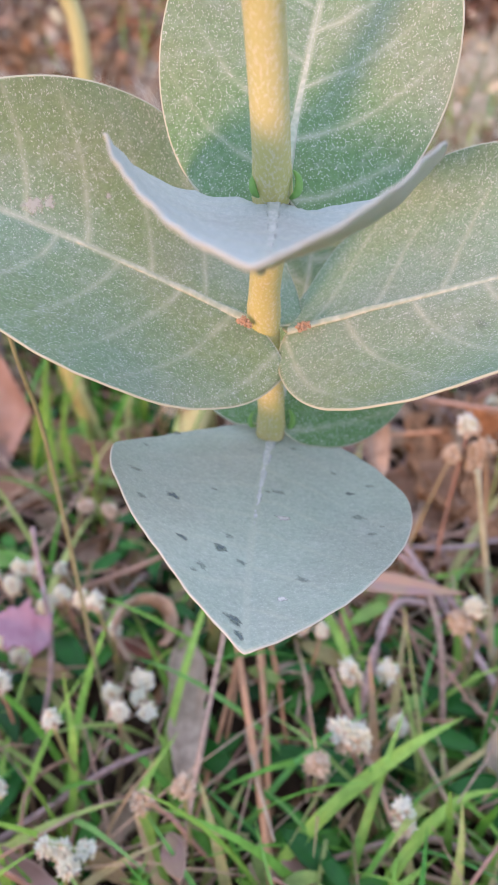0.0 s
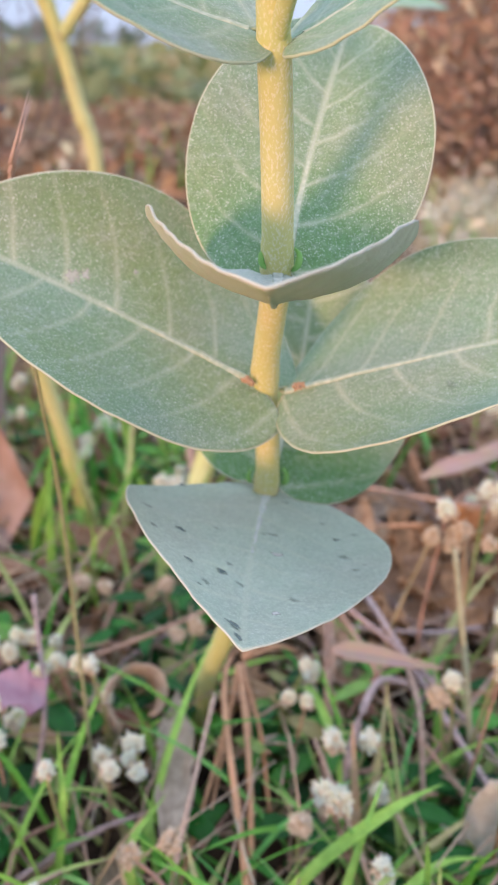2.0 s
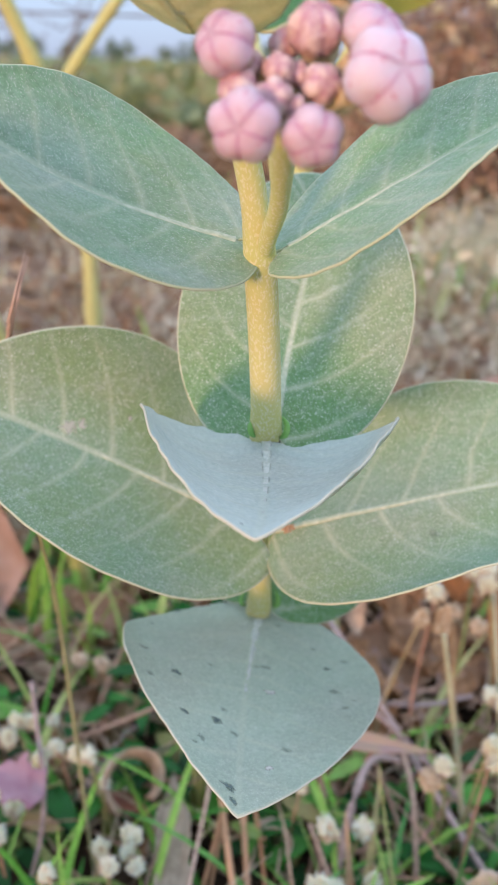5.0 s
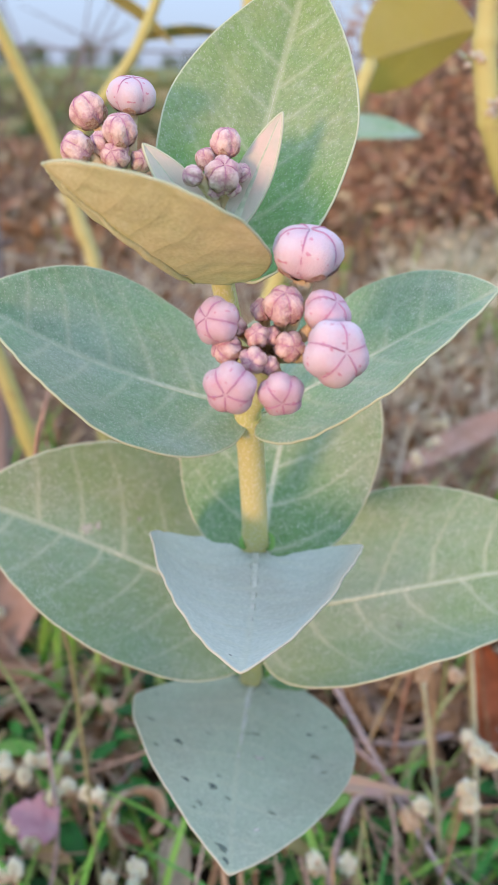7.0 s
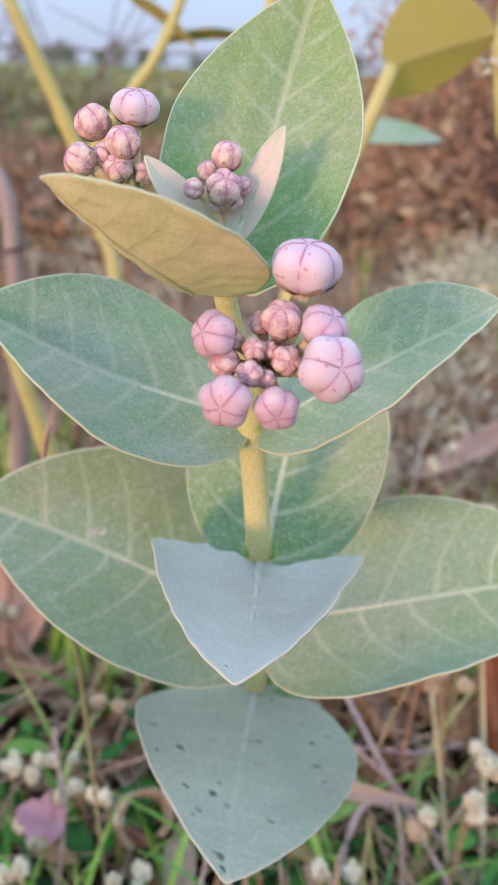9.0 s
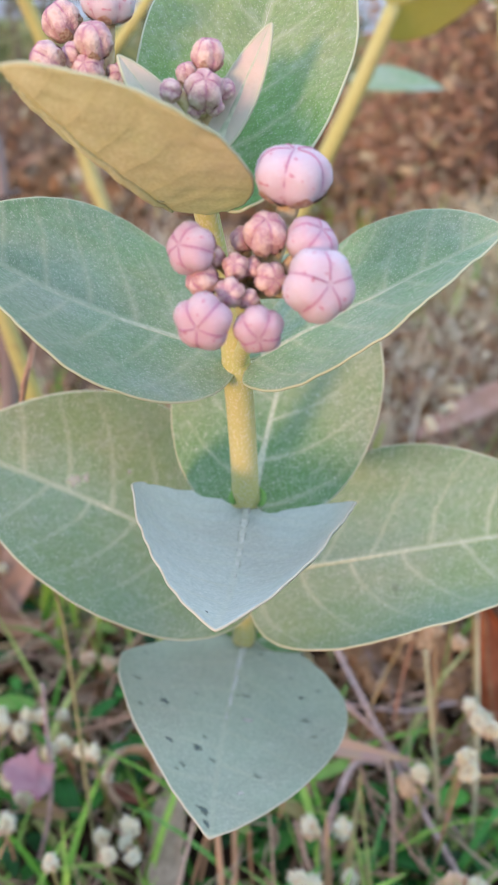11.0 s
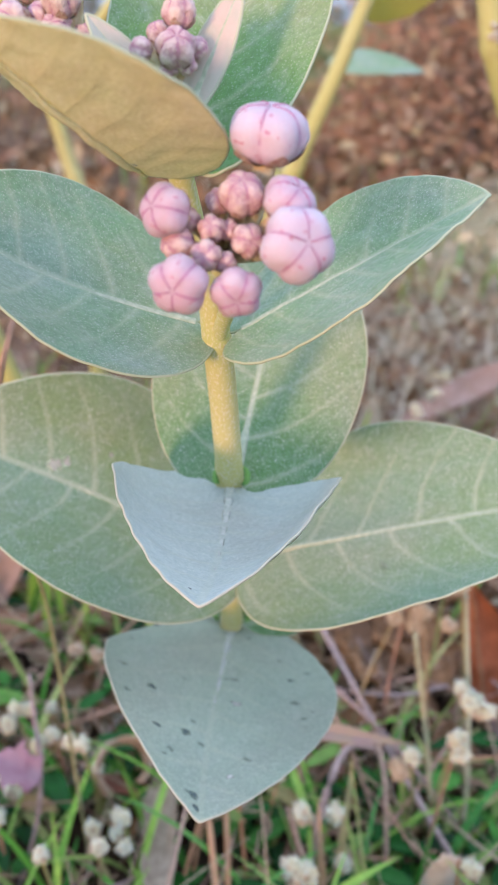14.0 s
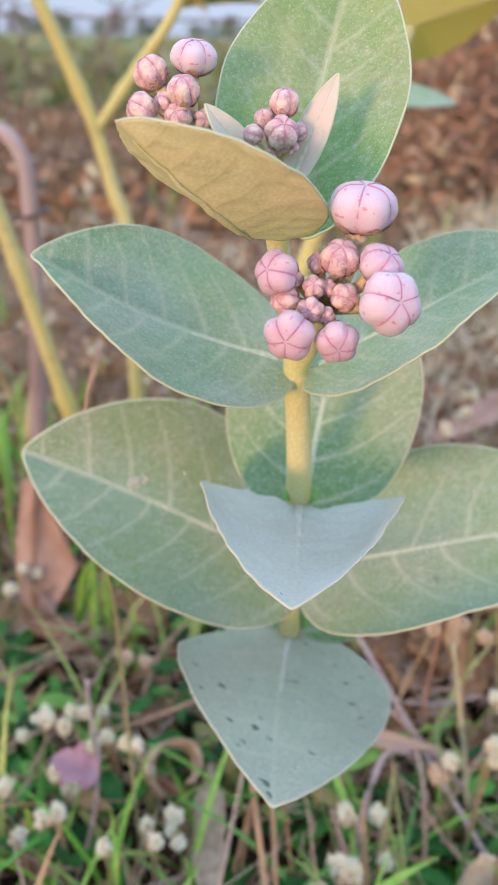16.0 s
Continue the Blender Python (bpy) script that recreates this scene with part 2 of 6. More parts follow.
def petal_material(name, pale, blush, pink):
    """Waxy petals, pale on the lobes and pinker toward the seams, the star and the base, with a few wine spots."""
    k = Mat(name, 0.45, 0.4)
    sep = k.nt.nodes.new("ShaderNodeSeparateXYZ")
    k.link(k.tc, sep.inputs[0])
    c = k.mix(k.ramp(k.noise(1.6, 3, 0.6), (0.3, 0.0), (0.7, 1.0)), pale, blush)
    c = k.mix(k.math("MULTIPLY", seam_fade(k, sep), 0.5), c, pink)
    c = k.mix(k.math("MULTIPLY", k.random(), 0.2), c, (0.78, 0.52, 0.60))
    c = k.mix(k.ramp(sep.outputs[2], (0.45, 0.0), (0.95, 0.4)), c, pink)
    c = k.mix(k.ramp(k.math("MULTIPLY", sep.outputs[2], -1.0), (0.45, 0.0), (0.9, 0.6)), c, (0.60, 0.36, 0.36))
    c = k.mix(k.ramp(k.noise(5.5, 0), (0.75, 0.0), (0.775, 0.8)), c, (0.54, 0.22, 0.32))
    c = k.mix(0.2, c, k.ramp(k.noise(30, 3), (0.3, 0.3), (0.7, 0.7)), "OVERLAY")
    k.b.inputs["Subsurface Weight"].default_value = 0.25
    k.b.inputs["Subsurface Radius"].default_value = (1.0, 0.5, 0.6)
    k.b.inputs["Subsurface Scale"].default_value = 0.0015
    return k.color(c).bump(k.noise(16, 3), 0.04, 0.2).m


bud_petal = petal_material("bud_petal", (0.64, 0.60, 0.67), (0.63, 0.53, 0.60), (0.58, 0.34, 0.47))
bud_petal_pink = petal_material("pinker_bud_petal", (0.63, 0.54, 0.60), (0.60, 0.44, 0.52), (0.52, 0.24, 0.37))
k = Mat("bud_seam", 0.5, 0.3)
bud_seam = k.color(k.mix(k.noise(4, 3), (0.43, 0.18, 0.33), (0.53, 0.28, 0.42))).m
k = Mat("young_bud", 0.7, 0.25)
c = k.mix(k.ramp(k.noise(1.5, 3, 0.6), (0.36, 0.0), (0.62, 1.0)), (0.54, 0.33, 0.38), (0.76, 0.60, 0.56))
sep = k.nt.nodes.new("ShaderNodeSeparateXYZ")
k.link(k.tc, sep.inputs[0])
c = k.mix(k.math("MULTIPLY", seam_fade(k, sep), 0.6), c, (0.50, 0.22, 0.30))
young_bud = k.color(k.mix(k.ramp(k.noise(7, 3), (0.50, 0.0), (0.70, 0.5)), c, (0.80, 0.68, 0.60))).bump(k.noise(6, 3), 0.05, 0.25).m
k = Mat("bud_calyx", 0.8, 0.2)
bud_calyx = k.color(k.mix(k.ramp(k.noise(7, 4), (0.4, 0.0), (0.62, 1.0)), (0.46, 0.26, 0.22), (0.66, 0.52, 0.40))).bump(k.noise(14, 3), 0.06, 0.5).m
k = Mat("pedicel_skin", 0.75, 0.2)
pedicel_mat = k.color(k.mix(k.ramp(k.noise(700, 3), (0.4, 0.0), (0.65, 1.0)), (0.54, 0.42, 0.24), (0.68, 0.60, 0.40))).bump(k.noise(1500, 2), 0.0003, 0.6).m

k = Mat("basal_lobe", 0.5, 0.3)
lobe_green = k.color(k.mix(k.noise(500, 3), (0.14, 0.36, 0.06), (0.30, 0.48, 0.14))).bump(k.noise(900, 3), 0.0003, 0.4).m
k = Mat("leaf_spot", 0.8, 0.1)
k.color(k.mix(k.ramp(k.noise(1800, 3), (0.35, 0.0), (0.65, 1.0)), (0.10, 0.13, 0.12), (0.22, 0.27, 0.25)))


def worn_edge(k):
    """Lets a stain fade out in specks toward its rim."""
    see = k.nt.nodes.new("ShaderNodeBsdfTransparent")
    blur = k.nt.nodes.new("ShaderNodeMixShader")
    speck = k.math("MULTIPLY", k.math("SUBTRACT", k.noise(1100, 3, 0.6), 0.5), 1.6)
    k.link(k.math("MULTIPLY", k.ramp(k.math("ADD", k.attr("core"), speck), (0.15, 0.0), (0.75, 0.85)), k.attr("strength")), blur.inputs[0])
    k.link(see.outputs[0], blur.inputs[1])
    k.link(k.b.outputs[0], blur.inputs[2])
    k.link(blur.outputs[0], k.nt.nodes["Material Output"].inputs[0])
    return k.m


spot_dark = worn_edge(k)
k = Mat("leaf_scar", 0.8, 0.1)
k.color(k.mix(k.noise(1500, 3), (0.60, 0.59, 0.53), (0.74, 0.71, 0.64)))
spot_pale = worn_edge(k)

k = Mat("soil_and_field", 0.95, 0.1)
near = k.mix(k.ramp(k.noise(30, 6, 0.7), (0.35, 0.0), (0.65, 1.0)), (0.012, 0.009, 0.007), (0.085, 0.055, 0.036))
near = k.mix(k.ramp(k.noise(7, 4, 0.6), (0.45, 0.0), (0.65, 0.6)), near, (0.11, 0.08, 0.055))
sep = k.nt.nodes.new("ShaderNodeSeparateXYZ")
k.link(k.tc, sep.inputs[0])
field = k.mix(k.ramp(k.noise(0.9, 5, 0.6), (0.35, 0.0), (0.65, 1.0)), (0.14, 0.20, 0.06), (0.28, 0.25, 0.11))
edge = k.math("ADD", sep.outputs[1], k.math("MULTIPLY", k.math("SUBTRACT", k.noise(0.7, 4), 0.5), 2.5))
chaff_tone = k.mix(k.ramp(k.noise(22, 6, 0.7), (0.35, 0.0), (0.65, 1.0)), (0.17, 0.105, 0.07), (0.36, 0.25, 0.17))
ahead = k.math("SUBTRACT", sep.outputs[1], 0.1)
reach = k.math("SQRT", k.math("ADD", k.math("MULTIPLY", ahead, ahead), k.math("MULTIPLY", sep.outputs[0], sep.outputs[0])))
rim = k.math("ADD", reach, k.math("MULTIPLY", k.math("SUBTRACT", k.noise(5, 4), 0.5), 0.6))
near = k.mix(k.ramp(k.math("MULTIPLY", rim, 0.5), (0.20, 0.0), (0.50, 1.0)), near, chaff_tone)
c = k.mix(k.ramp(k.math("MULTIPLY", edge, 0.1), (0.36, 0.0), (0.52, 1.0)), near, field)
soil = k.color(c).bump(k.noise(60, 6, 0.7), 0.01, 0.8).m


def varied(name, stops, rough=0.7, trans=0.2, grain=120, by_object=False, dark=0.35):
    """Leaf-like matter whose hue changes from piece to piece, with grain on each."""
    k = Mat(name, rough, 0.25)
    r = k.random() if by_object else k.island()
    c = k.ramp(r, *stops)
    c = k.mix(dark, c, k.ramp(k.noise(grain, 4, 0.65), (0.3, 0.15), (0.7, 0.8)), "OVERLAY")
    k.color(c).bump(k.noise(grain * 2, 3), 0.0006, 0.4)
    if trans:
        k.translucent(k.mix(1.0, c, (1.0, 1.0, 0.6), "MULTIPLY"), trans)
    return k.m


grass_mat = varied("grass_blade", ((0.0, (0.07, 0.27, 0.04)), (0.3, (0.19, 0.45, 0.06)), (0.55, (0.39, 0.59, 0.10)), (0.68, (0.12, 0.37, 0.09)), (0.80, (0.42, 0.52, 0.15)), (0.90, (0.52, 0.47, 0.23)), (1.0, (0.48, 0.32, 0.20))), 0.42, 0.25, 200)
straw_mat = varied("dry_straw", ((0.0, (0.40, 0.27, 0.18)), (0.4, (0.54, 0.42, 0.30)), (0.7, (0.46, 0.28, 0.22)), (1.0, (0.58, 0.50, 0.36))), 0.75, 0.15, 200)
litter_mat = varied("dead_leaf", ((0.0, (0.17, 0.10, 0.05)), (0.25, (0.37, 0.22, 0.12)), (0.5, (0.30, 0.18, 0.10)), (0.75, (0.46, 0.31, 0.18)), (0.93, (0.40, 0.34, 0.23)), (1.0, (0.62, 0.54, 0.40))), 0.8, 0.12, 140, dark=0.5)
dry_leaf_mat = varied("dry_leaf", ((0.0, (0.28, 0.16, 0.09)), (0.4, (0.44, 0.28, 0.17)), (0.7, (0.36, 0.21, 0.13)), (1.0, (0.48, 0.39, 0.29))), 0.75, 0.12, 160, True, 0.5)
twig_mat = varied("dry_twig", ((0.0, (0.30, 0.22, 0.20)), (0.4, (0.42, 0.33, 0.31)), (0.7, (0.36, 0.22, 0.15)), (1.0, (0.46, 0.34, 0.26))), 0.85, 0.0, 300, True, 0.5)
weed_mat = varied("weed_leaf", ((0.0, (0.010, 0.05, 0.010)), (0.5, (0.025, 0.13, 0.018)), (0.78, (0.10, 0.30, 0.035)), (0.9, (0.24, 0.34, 0.09)), (1.0, (0.34, 0.15, 0.11))), 0.36, 0.12, 150, True)
weed_stem = varied("weed_stem", ((0.0, (0.20, 0.28, 0.09)), (0.5, (0.34, 0.30, 0.14)), (1.0, (0.36, 0.20, 0.15))), 0.6, 0.0, 200, True)
flower_mat = varied("papery_floret", ((0.0, (0.84, 0.80, 0.64)), (0.2, (0.86, 0.86, 0.76)), (0.92, (0.90, 0.91, 0.88)), (1.0, (0.70, 0.58, 0.40))), 0.8, 0.35, 400, False, 0.1)
flower_old = varied("faded_floret", ((0.0, (0.52, 0.41, 0.27)), (0.5, (0.66, 0.54, 0.39)), (1.0, (0.76, 0.67, 0.53))), 0.85, 0.2, 400, False, 0.3)
brush_mat = varied("dry_brush_leaf", ((0.0, (0.22, 0.13, 0.09)), (0.3, (0.40, 0.25, 0.17)), (0.6, (0.33, 0.22, 0.15)), (0.85, (0.48, 0.35, 0.23)), (1.0, (0.50, 0.48, 0.30))), 0.85, 0.1, 60)
bush_mat = varied("field_green", ((0.0, (0.17, 0.20, 0.10)), (0.5, (0.25, 0.29, 0.13)), (1.0, (0.37, 0.33, 0.20))), 0.7, 0.15, 20)
tree_mat = varied("far_foliage", ((0.0, (0.10, 0.14, 0.07)), (1.0, (0.17, 0.20, 0.10))), 0.8, 0.1, 5)
bark = varied("bark", ((0.0, (0.12, 0.09, 0.07)), (1.0, (0.22, 0.17, 0.14))), 0.9, 0.0, 60)
k = Mat("orange_leaf", 0.6, 0.3)
orange_mat = k.color(k.mix(k.ramp(k.noise(40, 4), (0.35, 0.0), (0.7, 1.0)), (0.36, 0.23, 0.17), (0.52, 0.37, 0.31))).bump(k.noise(200, 3), 0.0008, 0.4).translucent((0.5, 0.2, 0.1), 0.15).m
k = Mat("pink_leaf", 0.55, 0.3)
pink_mat = k.color(k.mix(k.ramp(k.noise(90, 4), (0.35, 0.0), (0.7, 1.0)), (0.36, 0.18, 0.23), (0.48, 0.32, 0.36))).bump(k.noise(300, 3), 0.0006, 0.4).translucent((0.5, 0.2, 0.25), 0.2).m
k = Mat("reddish_leaf", 0.5, 0.35)
red_mat = k.color(k.mix(k.ramp(k.noise(60, 4), (0.35, 0.0), (0.7, 1.0)), (0.44, 0.29, 0.27), (0.46, 0.36, 0.22))).bump(k.noise(300, 3), 0.0006, 0.3).translucent((0.5, 0.25, 0.15), 0.2).m
k = Mat("weathered_post", 0.9, 0.1)
post_mat = k.color(k.mix(k.ramp(k.noise(40, 5, 0.6, (1, 1, 0.1)), (0.35, 0.0), (0.65, 1.0)), (0.24, 0.19, 0.18), (0.42, 0.36, 0.35))).bump(k.noise(80, 4, 0.6, (1, 1, 0.1)), 0.003, 0.7).m
k = Mat("wire_metal", 0.6, 0.4)
k.b.inputs["Metallic"].default_value = 0.6
wire_mat = k.color(k.mix(k.noise(60, 3), (0.10, 0.08, 0.07), (0.24, 0.17, 0.14))).m


straw_stalk = varied("straw_stalk", ((0.0, (0.34, 0.33, 0.18)), (0.5, (0.40, 0.38, 0.24)), (1.0, (0.33, 0.33, 0.16))), 0.65, 0.0, 200, True, 0.3)
orange_stalk = varied("orange_stalk", ((0.0, (0.46, 0.25, 0.13)), (0.5, (0.54, 0.32, 0.18)), (1.0, (0.42, 0.24, 0.14))), 0.65, 0.0, 200, True, 0.3)
tan_leaf = varied("tan_dead_leaf", ((0.0, (0.50, 0.36, 0.25)), (1.0, (0.58, 0.46, 0.35))), 0.75, 0.25, 160, True, 0.5)
pale_leaf = varied("pale_dead_leaf", ((0.0, (0.54, 0.50, 0.44)), (1.0, (0.60, 0.55, 0.49))), 0.75, 0.35, 160, True, 0.3)
rust_leaf = varied("rust_dead_leaf", ((0.0, (0.38, 0.12, 0.05)), (1.0, (0.46, 0.17, 0.08))), 0.7, 0.2, 90, True, 0.4)
umber_leaf = varied("umber_dead_leaf", ((0.0, (0.36, 0.20, 0.10)), (1.0, (0.46, 0.27, 0.14))), 0.8, 0.15, 140, True, 0.6)
grey_leaf = varied("grey_dead_leaf", ((0.0, (0.40, 0.33, 0.25)), (1.0, (0.48, 0.40, 0.31))), 0.85, 0.1, 160, True, 0.5)


# ---- mesh helpers ----
def mesh_object(name, verts, faces, materials, parent=None, smooth=True, face_mats=None, label=""):
    me = bpy.data.meshes.new(name)
    me.from_pydata([tuple(v) for v in verts], [], faces)
    for m in materials if isinstance(materials, (list, tuple)) else [materials]:
        me.materials.append(m)
    if face_mats is not None:
        me.polygons.foreach_set("material_index", face_mats)
    if smooth:
        me.polygons.foreach_set("use_smooth", [True] * len(me.polygons))
    me.update()
    ob = new(name, me)
    ob.parent = parent
    if label:
        ob["label"] = label
    return ob


def thing(name, label, category, group="", at=(0, 0, 0)):
    ob = new(name)
    ob.empty_display_size = 0.01
    ob.location = at
    return tagged(ob, label, category, group)


def tube(points, radii, sides=8, flat=1.0, up=None):
    """Vertices and faces of a tapered tube along the points, closed at both ends."""
    p = np.array(points, float)
    n = len(p)
    r = np.interp(np.linspace(0, 1, n), np.linspace(0, 1, len(radii)), radii)
    d = np.gradient(p, axis=0)
    d /= np.linalg.norm(d, axis=1)[:, None] + 1e-12
    ref = np.array(up if up is not None else (0.3, 0.9, 0.2), float)
    vs, fs = [], []
    for i in range(n):
        x = np.cross(d[i], ref)
        x /= np.linalg.norm(x) + 1e-12
        y = np.cross(x, d[i])
        for s in range(sides):
            a = 2 * math.pi * s / sides
            vs.append(p[i] + r[i] * (math.cos(a) * x + flat * math.sin(a) * y))
    for i in range(n - 1):
        for s in range(sides):
            t = (s + 1) % sides
            fs.append((i * sides + s, i * sides + t, (i + 1) * sides + t, (i + 1) * sides + s))
    fs.append(tuple(range(sides))[::-1])
    fs.append(tuple((n - 1) * sides + s for s in range(sides)))
    return vs, fs


def spline(points, n=24):
    """A smooth curve through the points (Catmull-Rom)."""
    p = np.array(points, float)
    p = np.vstack([2 * p[0] - p[1], p, 2 * p[-1] - p[-2]])
    out = []
    segs = len(p) - 3
    for u in np.linspace(0, segs - 1e-6, n):
        i = int(u)
        t = u - i
        a, b, c, d = p[i:i + 4]
        out.append(0.5 * (2 * b + (c - a) * t + (2 * a - 5 * b + 4 * c - d) * t * t + (3 * b - a - 3 * c + d) * t ** 3))
    return np.array(out)


class Soup:
    """Many small pieces gathered into one mesh."""
    def __init__(self):
        self.v, self.f = [], []

    def add(self, vs, fs):
        o = len(self.v)
        self.v.extend(vs)
        self.f.extend(tuple(i + o for i in f) for f in fs)

    def build(self, name, material, label, category, kind="stuff", smooth=True):
        return tagged(mesh_object(name, self.v, self.f, material, smooth=smooth), label, category, kind=kind)


def gz(x, y):
    """Height of the ground."""
    return 0.012 * noise.noise((x * 5, y * 5, 0.3)) + 0.006 * noise.noise((x * 17, y * 17, 4.0))


# ---- milkweed leaves: a curved blade on a fitted midrib ----
LEAF_KEYS = "x y z r1 r2 r3 L W pm lb bn bl fL fR cu n2 m tw fs".split()


def turn_of(v):
    v = np.array(v, float)
    a = np.linalg.norm(v)
    kx, ky, kz = v / max(a, 1e-9)
    K = np.array([[0, -kz, ky], [kz, 0, -kx], [-ky, kx, 0]])
    return np.eye(3) + math.sin(a) * K + (1 - math.cos(a)) * K @ K


def blade_edges(q, t):
    side, t = np.sign(t), np.abs(t)
    x = np.clip(1 - t ** (1 / q["m"]), 0, None) ** (1 / q["n2"])
    front = q["pm"] + (1 - q["pm"]) * x
    back = q["pm"] - (q["pm"] + q["lb"]) * np.sqrt(np.clip(1 - t ** 2.3, 0, None)) + q["lb"] * np.maximum(0, 1 - t / 0.3) ** 2
    if q.get("corner"):
        sharp = q["pm"] - (q["pm"] + q["lb"]) * (1 - t ** 1.7) ** 0.8 + q["lb"] * np.maximum(0, 1 - t / 0.3) ** 2
        back = np.where(side > 0, sharp, back)
    return front, back


def blade_point(q, a, t):
    """Places on the blade: a along the midrib (0 base, 1 tip), t across it (-1 to 1)."""
    a, t = np.asarray(a, float), np.asarray(t, float)
    s = np.linspace(0, 1, 60)
    pit, yaw = q["bn"] * s, q["bl"] * s
    d = np.stack([np.sin(yaw) * np.cos(pit), np.cos(yaw) * np.cos(pit), np.sin(pit)], -1)
    C = np.concatenate([np.zeros((1, 3)), np.cumsum((d[1:] + d[:-1]) / 2 * s[1], 0)]) * q["L"]
    ac = np.clip(a, 0, None)
    at = lambda A: np.stack([np.interp(ac, s, A[:, i]) for i in range(3)], -1)
    c = at(C) + np.minimum(a, 0)[..., None] * np.array([0, 1.0, 0]) * q["L"]
    T = at(d)
    S = np.cross(T, [0, 0, 1.0])
    S /= np.linalg.norm(S, axis=-1, keepdims=True)
    N = np.cross(S, T)
    w = q["tw"] * np.clip(a, 0, 1)
    S2 = S * np.cos(w)[..., None] + N * np.sin(w)[..., None]
    N2 = np.cross(S2, T)
    f = np.where(t > 0, q["fR"], q["fL"]) + q["fs"] * (0.4 - np.clip(a, -0.15, 1))
    u = np.abs(t)
    cu = q["cu"] if abs(q["cu"]) > 1e-4 else 1e-4
    xs = (np.sin(f + cu * u) - np.sin(f)) / cu
    zs = -(np.cos(f + cu * u) - np.cos(f)) / cu
    P = c + (np.sign(t) * xs * q["W"])[..., None] * S2 + (zs * q["W"])[..., None] * N2
    return np.array([q["x"], q["y"], q["z"]]) + P @ turn_of((q["r1"], q["r2"], q["r3"])).T


def blade_normal(q, a, t):
    e = 0.004
    du = blade_point(q, a + e, t) - blade_point(q, a - e, t)
    dv = blade_point(q, a, t + e) - blade_point(q, a, t - e)
    n = np.cross(dv, du)
    return n / (np.linalg.norm(n, axis=-1, keepdims=True) + 1e-12)


RIBS = {5: (0.00028, 60), 1: (0.0001, 60), 9: (0.00008, 30)}


def blade_ripple(A, T, seed, wide=0.03):
    """Slight waves of the blade, and the furrow along its midrib."""
    rib, pace = RIBS.get(seed, (0.0, 60))
    out = np.empty(np.shape(A))
    flat = out.reshape(-1)
    for n, (a, b) in enumerate(zip(np.ravel(A), np.ravel(T))):
        flat[n] = 0.0005 * noise.noise((a * 5 + seed * 7, b * 3, seed)) * (0.3 + abs(b)) + 0.00035 * noise.noise((a * 14, b * 9, seed + 3.3)) - 0.0004 * math.exp(-(b / 0.07) ** 2) + rib * max(0.0, 1 - a) * max(0.0, 1 - abs(b)) * 2 * math.sin(pace * a - 8 * abs(b) + 2.5 * noise.noise((a * 6, b * 3, 7.7)))
    return out * min(1.0, wide / 0.025)


def on_blade(q, a, t, seed, lift):
    a, t = np.asarray(a, float), np.asarray(t, float)
    return blade_point(q, a, t) + blade_normal(q, a, t) * (blade_ripple(a, t, seed, q["W"]) + lift)[..., None]


